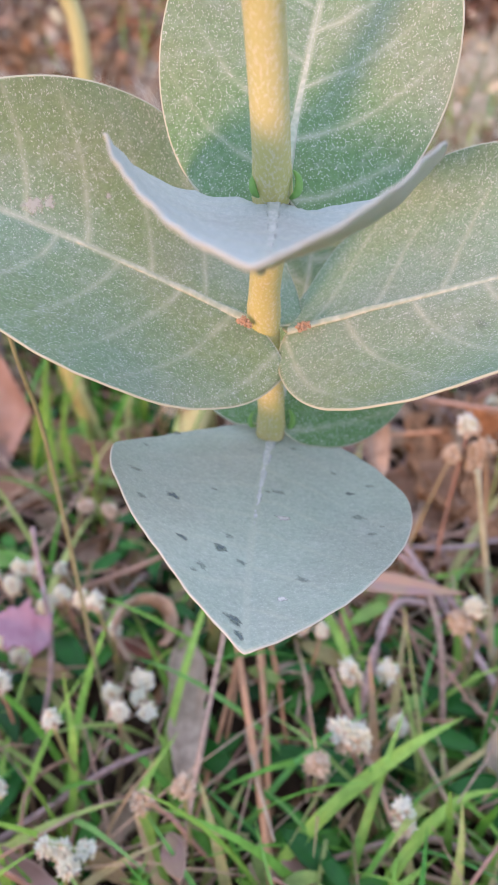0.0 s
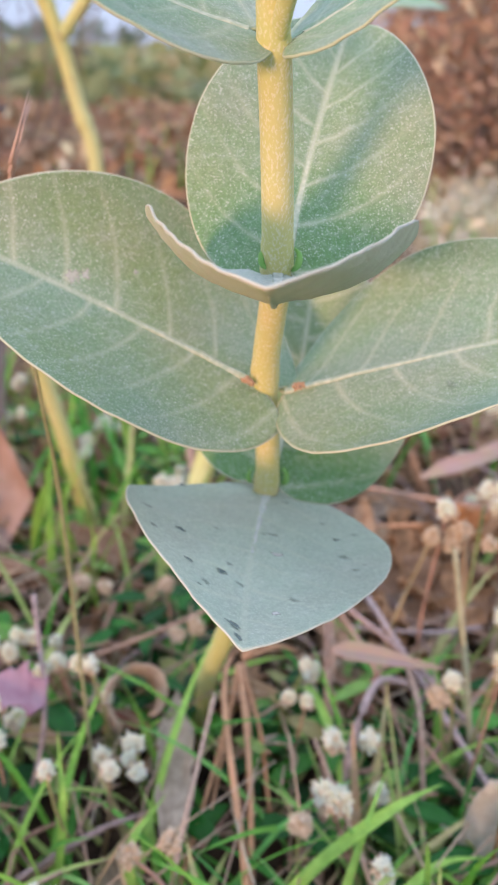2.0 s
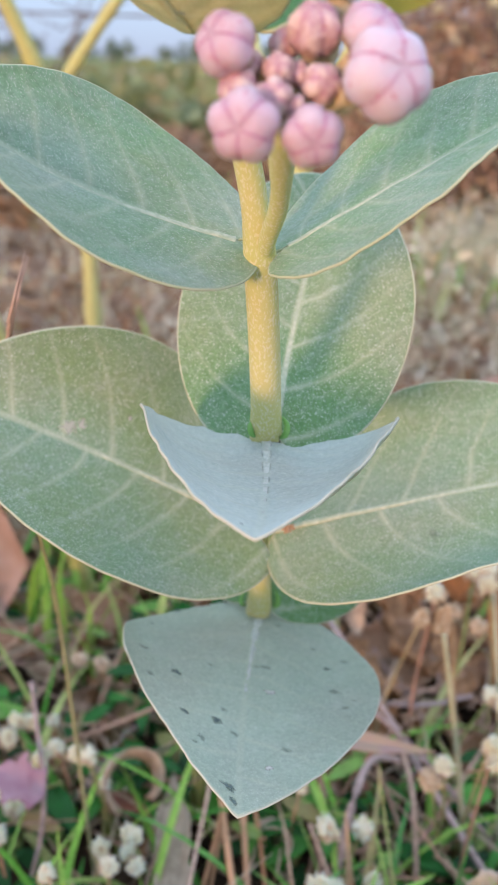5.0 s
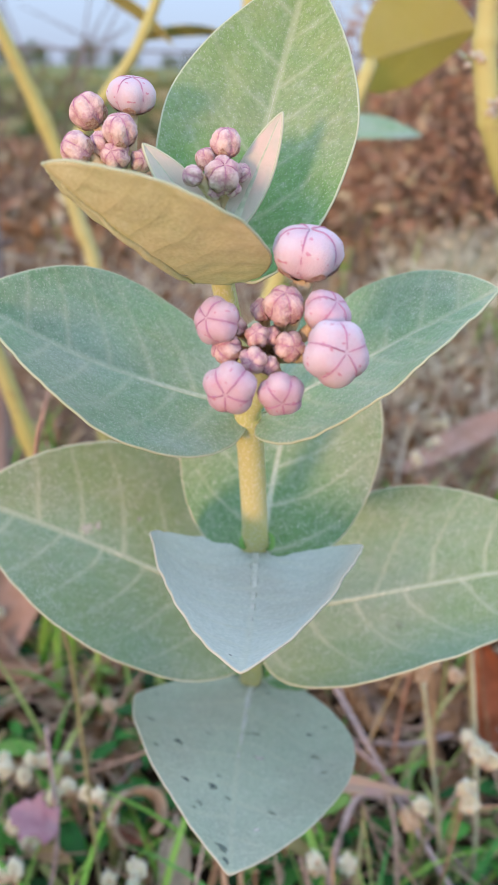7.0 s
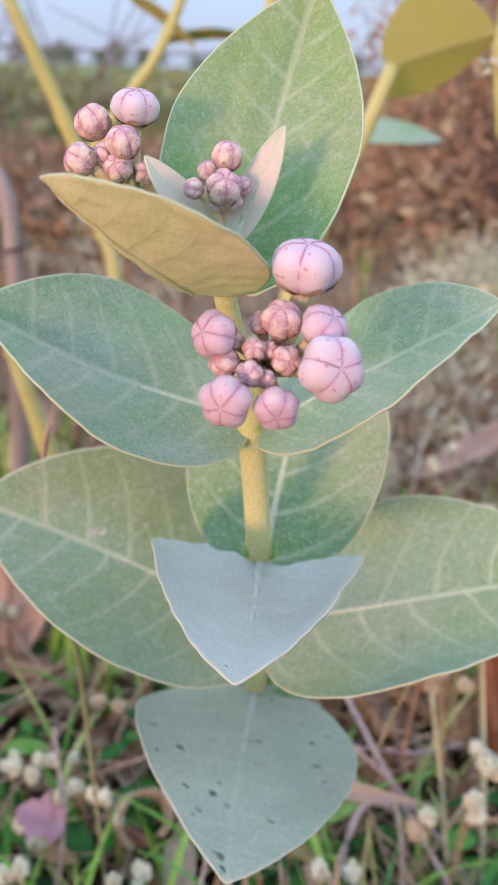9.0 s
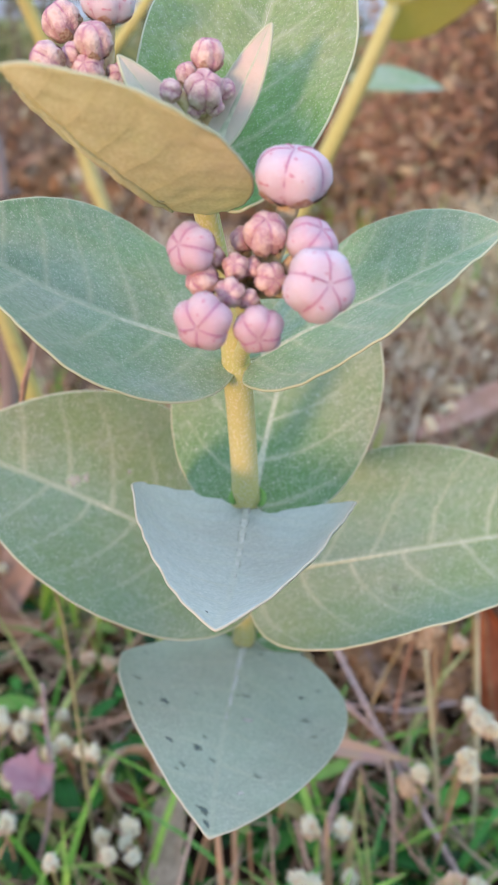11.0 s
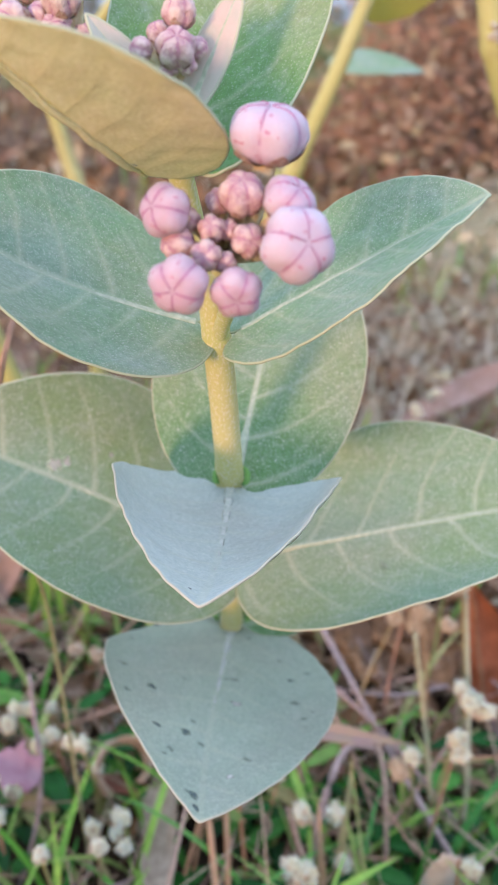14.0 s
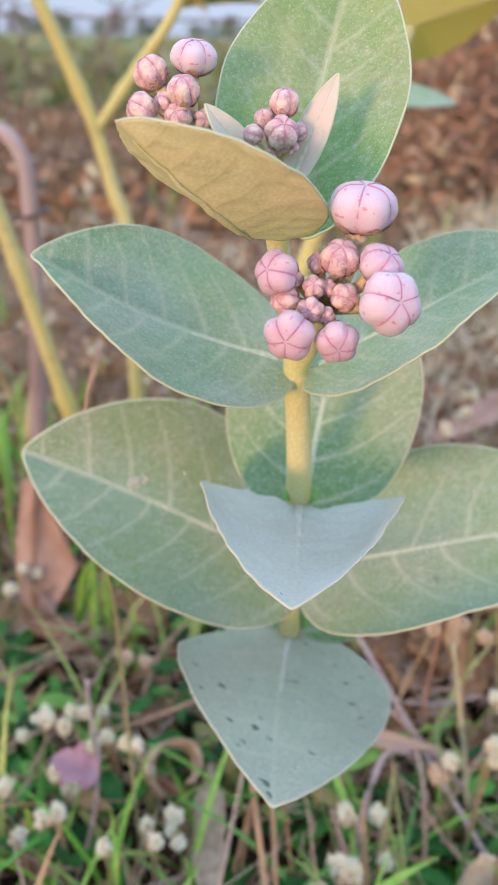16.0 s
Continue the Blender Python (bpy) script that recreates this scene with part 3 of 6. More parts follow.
def milkweed_leaf(plant, numbers, face, under=leaf_under, seed=0, shade_wear=0.0, far=0.34, thick=0.0006, label="", corner=False):
    q = dict(zip(LEAF_KEYS, numbers), corner=corner)
    nt, nk = 61, 52
    t = np.sin(np.linspace(-1, 1, nt) * math.pi / 2 * 0.985)
    front, back = blade_edges(q, t)
    kk = 0.5 - 0.5 * np.cos(np.linspace(0, math.pi, nk))
    kk = 0.5 * kk + 0.5 * np.linspace(0, 1, nk)
    A = back[:, None] + (front - back)[:, None] * kk[None]
    Tt = np.repeat(t[:, None], nk, 1)
    P, N = blade_point(q, A, Tt), blade_normal(q, A, Tt)
    ripple = blade_ripple(A, Tt, seed, q["W"])
    P = P + N * ripple[..., None]
    top, low = P + N * thick / 2, P - N * thick / 2
    verts = [tuple(v) for v in top.reshape(-1, 3)] + [tuple(v) for v in low.reshape(-1, 3)]
    ix = lambda i, j, s=0: s * nt * nk + i * nk + j
    faces, mats = [], []
    for i in range(nt - 1):
        for j in range(nk - 1):
            faces.append((ix(i, j), ix(i + 1, j), ix(i + 1, j + 1), ix(i, j + 1)))
            mats.append(0)
            faces.append((ix(i, j, 1), ix(i, j + 1, 1), ix(i + 1, j + 1, 1), ix(i + 1, j, 1)))
            mats.append(1)
    ring = [(0, j) for j in range(nk)] + [(i, nk - 1) for i in range(1, nt)] + [(nt - 1, j) for j in range(nk - 2, -1, -1)] + [(i, 0) for i in range(nt - 2, 0, -1)]
    for (i, j), (i2, j2) in zip(ring, ring[1:] + ring[:1]):
        faces.append((ix(i, j), ix(i, j, 1), ix(i2, j2, 1), ix(i2, j2))[::-1])
        mats.append(0)
    leaf = mesh_object("leaf", verts, faces, [face, under], plant, True, mats, label)
    # bloom left: the shaded base zone is painted greener, partly as rubbed-off bloom
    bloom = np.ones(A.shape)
    if shade_wear:
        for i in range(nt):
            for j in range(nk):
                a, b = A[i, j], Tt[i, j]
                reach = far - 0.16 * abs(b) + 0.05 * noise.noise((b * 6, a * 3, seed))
                bloom[i, j] = 1 - shade_wear / (1 + math.exp((a - reach) / 0.03))
    # where the blade shows olive through the bloom, and where it is blue-grey
    olive = np.array([0.5 + 0.55 * noise.noise((a * 2.4 + seed * 3, b * 1.3, seed * 1.7)) for a, b in zip(A.ravel(), Tt.ravel())])
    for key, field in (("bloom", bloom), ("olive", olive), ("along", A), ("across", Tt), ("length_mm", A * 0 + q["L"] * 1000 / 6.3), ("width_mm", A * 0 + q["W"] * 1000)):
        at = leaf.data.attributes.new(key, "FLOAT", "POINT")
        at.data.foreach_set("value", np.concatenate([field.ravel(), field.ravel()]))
    # the pale margin
    tt = np.sin(np.linspace(0, 1, 70) * math.pi / 2 * 0.985)
    t2 = np.concatenate([tt, tt[::-1][1:]])
    halves = []
    for side in (1, -1):
        f, b = blade_edges(q, tt * side)
        halves.append(on_blade(q, np.concatenate([f, b[::-1][1:]]), t2 * side, seed, 0))
    edge = np.concatenate([halves[0], halves[1][::-1][1:-1]])
    mesh_object("margin", *closed_tube(edge, 0.00028 if face in (leaf_grey, leaf_pale) else 0.00032), green_margin if face in (leaf_teal, leaf_young) else grey_margin if face in (leaf_grey, leaf_pale) else leaf_margin, leaf)
    # midrib and veins stand a little proud of the face
    grey = face in (leaf_grey, leaf_pale)
    a = np.linspace(0.0, 0.965, 60)
    mesh_object("midrib", *ridge(on_blade(q, a, a * 0, seed, 0.00022), blade_normal(q, a, a * 0), (0.0014, 0.0009, 0.0006, 0.0004, 0.0002), 0.15 if grey else 0.25), grey_vein if grey else midrib_mat, leaf)
    a = np.linspace(0.0, 0.9, 40)
    mesh_object("midrib", *tube(on_blade(q, a, a * 0, seed, -0.0005), (0.0002, 0.0008, 0.0007, 0.0004, 0.00012), 8), under, leaf)
    return leaf, q


def ridge(points, normals, radii, flat):
    """A flattened ridge along points on a face with those normals."""
    p = np.array(points)
    n = len(p)
    r = np.interp(np.linspace(0, 1, n), np.linspace(0, 1, len(radii)), radii)
    d = np.gradient(p, axis=0)
    d /= np.linalg.norm(d, axis=1)[:, None] + 1e-12
    vs, fs = [], []
    for i in range(n):
        x = np.cross(d[i], normals[i])
        x /= np.linalg.norm(x) + 1e-12
        for g in range(6):
            a = math.pi * g / 3
            vs.append(p[i] + r[i] * (math.cos(a) * x + flat * math.sin(a) * np.array(normals[i])))
    for i in range(n - 1):
        for g in range(6):
            h = (g + 1) % 6
            fs.append((i * 6 + g, i * 6 + h, (i + 1) * 6 + h, (i + 1) * 6 + g))
    return vs, fs


def closed_tube(pts, r, sides=6):
    p = np.array(pts)
    n = len(p)
    d = np.roll(p, -1, 0) - np.roll(p, 1, 0)
    d /= np.linalg.norm(d, axis=1)[:, None] + 1e-12
    vs, fs = [], []
    for i in range(n):
        x = np.cross(d[i], (0.31, 0.72, 0.62))
        x /= np.linalg.norm(x) + 1e-12
        y = np.cross(x, d[i])
        for s in range(sides):
            a = 2 * math.pi * s / sides
            vs.append(p[i] + r * (math.cos(a) * x + math.sin(a) * y))
    for i in range(n):
        i2 = (i + 1) % n
        for s in range(sides):
            t = (s + 1) % sides
            fs.append((i * sides + s, i * sides + t, i2 * sides + t, i2 * sides + s))
    return vs, fs


def leaf_spots(leaf, q, spots, material, name, seed, lift=0.00046, strength=1.0):
    """Irregular flat stains lying on a blade."""
    for n, (a, t, r) in enumerate(spots):
        m = 12
        ang = np.linspace(0, 2 * math.pi, m, endpoint=False)
        rr = np.array([r * (0.75 + 0.5 * noise.noise((math.cos(g) * 1.3 + n * 5, math.sin(g) * 1.3, a * 9))) for g in ang])
        aa = np.concatenate([[a], a + rr * np.sin(ang) / q["L"], a + 0.5 * rr * np.sin(ang) / q["L"]])
        ta = np.concatenate([[t], t + 1.3 * rr * np.cos(ang) / q["W"], t + 0.65 * rr * np.cos(ang) / q["W"]])
        ta = np.where(np.sign(ta) == np.sign(t), ta, 0.001 * np.sign(t))
        P = on_blade(q, aa, ta, seed, lift)
        fs = [(0, 1 + m + i, 1 + m + (i + 1) % m) for i in range(m)]
        fs += [(1 + m + i, 1 + i, 1 + (i + 1) % m, 1 + m + (i + 1) % m) for i in range(m)]
        ob = mesh_object(name, P, fs, material, leaf)
        for key, field in (("core", [1.0] + [0.0] * m + [0.65] * m), ("strength", [strength] * (2 * m + 1))):
            ob.data.attributes.new(key, "FLOAT", "POINT").data.foreach_set("value", field)


# ---- flower buds ----
def bud_shape(lobes, depth, squash, nu=40, nv=18, lumpy=0.0):
    """A five-sided bud of width 2 about the origin, star upwards."""
    vs, fs = [], []
    for j in range(nv + 1):
        ph = math.pi * j / nv
        for i in range(nu):
            th = 2 * math.pi * i / nu
            seam = abs(math.cos(th * lobes / 2))
            mid = math.sin(ph)
            r = 1 - depth * (1 - seam ** 0.6) * (0.35 + 0.65 * mid) + 0.035 * math.cos(th * lobes) * mid
            r += lumpy * noise.noise((3 * math.cos(th) * mid, 3 * math.sin(th) * mid, 3 * math.cos(ph) + 1.7))
            z = math.cos(ph) * squash
            z -= 0.10 * math.exp(-((ph) / 0.45) ** 2)
            vs.append((r * mid ** 0.86 * math.cos(th), r * mid ** 0.86 * math.sin(th), z))
    for j in range(nv):
        for i in range(nu):
            fs.append((j * nu + i, (j + 1) * nu + i, (j + 1) * nu + (i + 1) % nu, j * nu + (i + 1) % nu))
    return vs, fs


def bud_seams(lobes, depth, squash, width):
    s = Soup()
    for n in range(lobes):
        th = 2 * math.pi * (n + 0.5) / lobes
        pts = []
        for j in range(15):
            ph = 0.05 + (math.pi * 0.78) * j / 14
            mid = math.sin(ph)
            r = (1 - depth * (0.35 + 0.65 * mid) - 0.05 * mid) * mid ** 0.86
            z = math.cos(ph) * squash - 0.10 * math.exp(-(ph / 0.45) ** 2)
            pts.append((r * math.cos(th), r * math.sin(th), z + 0.015))
        s.add(*tube(pts, (width * 0.6, width, width, width * 0.5), 6, 0.8))
    return s.v, s.f


def bud_calyx_shape(squash, reach=0.80):
    s = Soup()
    for n in range(5):
        th = 2 * math.pi * n / 5
        vs, fs = [], []
        for j in range(6):
            u = j / 5
            ph = math.pi - 0.12 - reach * u
            w = 0.50 * (1 - u) ** 0.6 * (0.7 + u)
            for i in range(5):
                g = th + (i - 2) / 2 * w
                r = math.sin(ph) ** 0.86 * 1.03 + 0.02
                vs.append((r * math.cos(g), r * math.sin(g), math.cos(ph) * squash * 1.04 - 0.02))
        for j in range(5):
            for i in range(4):
                fs.append((j * 5 + i, j * 5 + i + 1, (j + 1) * 5 + i + 1, (j + 1) * 5 + i))
        s.add(vs, fs)
    return s.v, s.f


def plain_mesh(name, vs, fs, material):
    me = bpy.data.meshes.new(name)
    me.from_pydata([tuple(v) for v in vs], [], fs)
    me.materials.append(material)
    me.polygons.foreach_set("use_smooth", [True] * len(me.polygons))
    me.update()
    return me


ripe = [plain_mesh("flower_bud", *bud_shape(5, 0.075, 0.84, 50, 20, 0.04), bud_petal), plain_mesh("seam", *bud_seams(5, 0.075, 0.84, 0.030), bud_seam), plain_mesh("calyx", *bud_calyx_shape(0.84, 1.1), bud_calyx)]
pinker = [plain_mesh("flower_bud", *bud_shape(5, 0.095, 0.90, 50, 20, 0.05), bud_petal_pink), plain_mesh("seam", *bud_seams(5, 0.095, 0.90, 0.040), bud_seam), ripe[2]]
small = [plain_mesh("young_flower_bud", *bud_shape(5, 0.16, 0.95, 30, 16, 0.16), young_bud), plain_mesh("seam", *bud_seams(5, 0.17, 0.95, 0.035), bud_seam), plain_mesh("calyx", *bud_calyx_shape(0.95, 1.35), bud_calyx)]


def flower_bud(plant, centre, width, axis, hub, young=False, spin=0.0):
    """A bud with its seams, calyx and stalk, star pointing along axis."""
    kind = small if young else pinker if width < 0.0091 else ripe
    z = Vector(axis).normalized()
    m = Matrix.Translation(centre) @ z.to_track_quat("Z", "Y").to_matrix().to_4x4() @ Matrix.Rotation(spin, 4, "Z") @ Matrix.Diagonal((width * 0.52, width * 0.52, width * (0.52 if young else 0.45), 1))
    body = new(kind[0].name.split(".")[0], kind[0])
    body.parent, body.matrix_basis = plant, m
    for me, nm in ((kind[1], "seam"), (kind[2], "calyx")):
        o = new(nm, me)
        o.parent = body
    c = np.array(centre)
    base = c - np.array(z) * width * 0.40
    mid = base - np.array(z) * width * 0.35 + (np.array(hub) - base) * 0.35
    r = min(0.0021, max(0.0011, width * 0.14))
    mesh_object("pedicel", *tube(spline((base, mid, hub), 12), (r * 1.1, r, r), 8), pedicel_mat, plant)
    return body


# ---- the ground ----
gx = np.concatenate([-np.geomspace(3000, 1.2, 22), np.linspace(-1.1, 1.1, 90), np.geomspace(1.2, 3000, 22)])
gy = np.concatenate([-np.geomspace(3000, 0.6, 18), np.linspace(-0.5, 2.2, 110), np.geomspace(2.3, 3000, 24)])
gv = [(x, y, gz(x, y) if abs(x) < 6 and abs(y) < 8 else 0.0) for y in gy for x in gx]
w = len(gx)
gf = [(j * w + i, j * w + i + 1, (j + 1) * w + i + 1, (j + 1) * w + i) for j in range(len(gy) - 1) for i in range(w - 1)]
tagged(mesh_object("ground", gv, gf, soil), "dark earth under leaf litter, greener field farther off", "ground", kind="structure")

# ---- the milkweed ----
plant = thing("milkweed_plant", "upright milkweed with thick grey-green leaves and pink buds, rooted in grass", "plant", at=(0, 0, 0))
stem_line = spline([(-0.019, 0.318, -0.005), (-0.014, 0.298, 0.06), (-0.006, 0.265, 0.11), (0.0005, 0.226, 0.165), (0.006, 0.205, 0.214), (0.0035, 0.189, 0.256),
                    (0.0045, 0.1675, 0.291), (0.001, 0.1465, 0.339), (-0.003, 0.1375, 0.362), (-0.0065, 0.127, 0.381)], 90)
radii = np.full(90, 0.0037)
zs = stem_line[:, 2]
radii = np.interp(zs, (0, 0.15, 0.2, 0.3, 0.338, 0.348, 0.385), (0.0047, 0.0042, 0.0036, 0.0036, 0.0034, 0.0027, 0.0024))
for zn in (0.06, 0.11, 0.165, 0.214, 0.256, 0.291):
    radii = radii * (1 + 0.14 * np.exp(-((zs - zn) / 0.004) ** 2))
mesh_object("stem", *tube(stem_line, radii, 20), stem_skin, plant)

# third entry: how strongly shade and rubbing are painted green at the base
LEAVES = (
    ("low_front", leaf_grey, 0.0, (0.0064, 0.2036, 0.2118, 0.1753, 0.091, 2.977, 0.0907, 0.0377, 0.3288, 0.111, 0.0975, -0.1389, -0.0263, 0.0137, 0.2957, 1.8711, 0.8325, 0.1837, -0.4006)),
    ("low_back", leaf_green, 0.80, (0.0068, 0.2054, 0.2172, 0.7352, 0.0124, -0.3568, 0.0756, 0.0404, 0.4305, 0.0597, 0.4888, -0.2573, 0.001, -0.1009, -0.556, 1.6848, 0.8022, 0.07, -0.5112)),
    ("big_left", leaf_green, 0.0, (0.0012, 0.189, 0.2537, 0.6767, -0.0529, 1.311, 0.0937, 0.0376, 0.402, 0.1322, 0.0974, -0.1984, 0.0587, -0.0322, 0.528, 1.9143, 0.7764, 0.3464, -0.6135)),
    ("big_right", leaf_green, 0.0, (0.0092, 0.1889, 0.2514, 0.6189, -0.058, -1.6622, 0.104, 0.0379, 0.4068, 0.0369, -0.2858, -0.1645, -0.33, -0.0639, 0.8721, 1.6903, 0.7894, -0.2887, -0.6458)),
    ("small_front", leaf_pale, 0.0, (0.0048, 0.1668, 0.2897, -0.3391, 0.0055, 3.0955, 0.0781, 0.033, 0.3744, 0.134, 0.4061, -0.0206, -0.3408, 0.1927, 1.2285, 1.4847, 0.8341, -0.0829, -0.645)),
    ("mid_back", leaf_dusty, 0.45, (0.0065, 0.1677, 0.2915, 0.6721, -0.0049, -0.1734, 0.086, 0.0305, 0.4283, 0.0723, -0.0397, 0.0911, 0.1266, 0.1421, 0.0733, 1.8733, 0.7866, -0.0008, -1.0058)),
    ("upper_left", leaf_teal, 0.0, (-0.0038, 0.1507, 0.3405, 0.5771, -0.2285, 1.5182, 0.0664, 0.0276, 0.4257, 0.0837, 0.5264, -0.0137, 0.2596, 0.0183, 0.1329, 1.8893, 0.8217, 0.0407, -0.4144)),
    ("upper_right", leaf_teal, 0.0, (0.0067, 0.1479, 0.3401, 0.5458, -0.2362, -1.3752, 0.0603, 0.0245, 0.4579, 0.1148, 0.1126, 0.2489, -0.0455, 0.0972, 0.2311, 1.8295, 0.8075, -0.0918, -0.4632)),
    ("top_left", leaf_young, 0.0, (-0.0107, 0.1192, 0.378, 0.1409, 0.5644, 2.6107, 0.042, 0.0221, 0.4462, 0.1271, 0.3956, 0.451, 0.2246, 0.3524, 0.0, 1.8569, 0.7534, -0.0127, 0.0)),
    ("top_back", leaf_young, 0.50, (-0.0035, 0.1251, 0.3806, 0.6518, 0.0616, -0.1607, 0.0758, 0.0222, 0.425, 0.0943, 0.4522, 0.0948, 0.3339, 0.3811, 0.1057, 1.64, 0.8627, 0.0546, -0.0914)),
)
made = {}
for n, (which, face, shade_wear, numbers) in enumerate(LEAVES):
    made[which] = milkweed_leaf(plant, numbers, face, seed=n + 1, shade_wear=shade_wear, far=0.43 if which == "top_back" else 0.34, under=grey_under if which == "small_front" else leaf_under, corner=which == "low_front")
leaf_spots(*made["low_front"], [(0.66, 0.192, 0.0024), (0.685, 0.417, 0.002), (0.495, 0.525, 0.0021), (0.085, 0.675, 0.0018), (0.915, 0.075, 0.0024), (0.96, 0.033, 0.0018), (0.24, -0.6, 0.0016)], spot_dark, "stain", 1, strength=0.85)
leaf_spots(*made["low_front"], [(0.44, 0.808, 0.0022), (0.585, 0.717, 0.0018), (0.77, 0.283, 0.002), (0.31, -0.125, 0.002), (0.385, -0.65, 0.0024), (0.47, -0.733, 0.0016), (0.03, -0.167, 0.0014), (0.72, -0.308, 0.0018), (0.125, -0.483, 0.0014), (0.18, -0.733, 0.0016), (0.595, 0.142, 0.0016), (0.805, 0.333, 0.0012), (0.685, 0.05, 0.0018), (0.315, -0.05, 0.0012), (0.38, 0.292, 0.001), (0.425, -0.8, 0.001), (0.245, 0.817, 0.0012)], spot_dark, "stain", 1, 0.0005, 0.42)
leaf_spots(*made["big_right"], [(0.421, 0.358, 0.0026)], spot_dark, "stain", 4, 0.0005, 0.25)
leaf_spots(*made["low_front"], [(0.44, -0.183, 0.0021), (0.805, -0.192, 0.0015)], spot_pale, "scar", 1)
leaf_spots(*made["big_left"], [(0.60, 0.11, 0.0034), (0.57, 0.16, 0.0022), (0.448, 0.358, 0.0012)], spot_pale, "scar", 3, 0.0005, 0.6)
leaf_spots(*made["small_front"], [(0.908, 0.092, 0.0006)], spot_dark, "stain", 5)

# brown tufts of glands where the large leaves join the stem
for c in ((-0.0006, 0.1845, 0.2550), (-0.0016, 0.1850, 0.2556), (0.0120, 0.1835, 0.2546), (0.0132, 0.1845, 0.2550)):
    s = Soup()
    rnd = random.Random(int(c[0] * 1e5))
    for _ in range(16):
        g = Vector((rnd.uniform(-1, 1), rnd.uniform(-1, 0.2), rnd.uniform(-0.3, 1))).normalized()
        b = np.array(c) + np.array(g) * 0.0006
        s.add(*tube([b, b + np.array(g) * 0.0009], (0.0006, 0.00015), 5))
    mesh_object("gland_tuft", s.v, s.f, tuft_mat, plant)

# bright green lobes of the leaf bases beside the stem
for (x, y, z), r, l in (((0.0009, 0.1640, 0.2925), 0.0011, 0.0042), ((0.0092, 0.1640, 0.2925), 0.0012, 0.0048), ((0.0118, 0.2040, 0.2165), 0.0013, 0.0050), ((0.0005, 0.2040, 0.2165), 0.0010, 0.0040)):
    side = 1 if x > 0.005 else -1
    mesh_object("basal_lobe", *tube(spline([(x - 0.0012 * side, y + 0.001, z - l * 0.45), (x, y - 0.0004, z - l * 0.1), (x + 0.0002 * side, y + 0.0004, z + l * 0.35), (x - 0.0008 * side, y + 0.002, z + l * 0.6)], 12), (r * 0.3, r * 0.65, r * 0.7, r * 0.5, r * 0.2), 10), lobe_green, plant)

# front cluster
hub = (0.0030, 0.1085, 0.3660)
mesh_object("peduncle", *tube(spline([(0.0012, 0.1500, 0.3340), (0.0024, 0.1415, 0.3425), (0.0038, 0.130, 0.351), hub], 18), (0.0014, 0.0018, 0.0018, 0.0018, 0.0027), 14), stem_skin, plant)
for centre, width, axis, young in (
    ((0.0101, 0.1050, 0.3868), 0.0124, (0.04, -0.16, 1.0), False), ((0.0148, 0.0905, 0.3725), 0.0112, (0.35, -0.85, 0.30), False),
    ((0.0136, 0.0980, 0.3775), 0.0084, (0.45, -0.40, 0.75), False), ((-0.0058, 0.0975, 0.3757), 0.0082, (-0.60, -0.70, 0.35), False),
    ((-0.0031, 0.0895, 0.3661), 0.0090, (-0.25, -0.95, -0.05), False), ((0.0057, 0.0903, 0.3649), 0.0078, (0.05, -0.95, -0.25), False),
    ((0.0062, 0.1012, 0.3779), 0.0070, (0.0, -0.55, 0.80), True), ((0.0024, 0.1050, 0.3760), 0.0042, (-0.2, -0.6, 0.75), True),
    ((0.0014, 0.0990, 0.3728), 0.0042, (-0.1, -0.8, 0.5), True), ((0.0008, 0.0950, 0.3695), 0.0048, (-0.2, -0.95, 0.1), True),
    ((-0.0040, 0.0985, 0.3703), 0.0054, (-0.7, -0.6, 0.3), True), ((0.0073, 0.0985, 0.3711), 0.0054, (0.3, -0.9, 0.2), True),
    ((0.0042, 0.1010, 0.3722), 0.0036, (0.0, -0.8, 0.5), True), ((0.0037, 0.0965, 0.3680), 0.0036, (0.0, -1.0, 0.0), True),
    ((-0.0024, 0.1020, 0.3735), 0.0038, (-0.5, -0.6, 0.5), True)):
    flower_bud(plant, centre, width, axis, hub, young, spin=centre[0] * 311 + (0.45 if width > 0.012 else 0.0))

# top cluster and the cluster behind the folded leaf, with two narrow young leaves
hub2 = (-0.0060, 0.1225, 0.3880)
for centre, width, axis in (((-0.0050, 0.1214, 0.4038), 0.0056, (0.05, -0.2, 1)), ((-0.0054, 0.1183, 0.3983), 0.0066, (0.1, -0.7, 0.6)), ((-0.0111, 0.1170, 0.3980), 0.0038, (-0.8, -0.4, 0.3)),
                            ((-0.0088, 0.1255, 0.4003), 0.0044, (-0.3, -0.1, 0.9)), ((-0.0018, 0.1210, 0.3984), 0.0034, (0.9, -0.3, 0.3)), ((-0.0070, 0.1195, 0.3955), 0.0040, (-0.1, -1, -0.1)), ((-0.0038, 0.1195, 0.3958), 0.0036, (0.3, -1, -0.1))):
    flower_bud(plant, centre, width, axis, hub2, True, spin=centre[0] * 400)
mesh_object("peduncle", *tube(spline([(-0.0065, 0.127, 0.380), hub2], 6), (0.0024, 0.0022), 10), stem_skin, plant)
hub3 = (-0.0235, 0.1290, 0.3920)
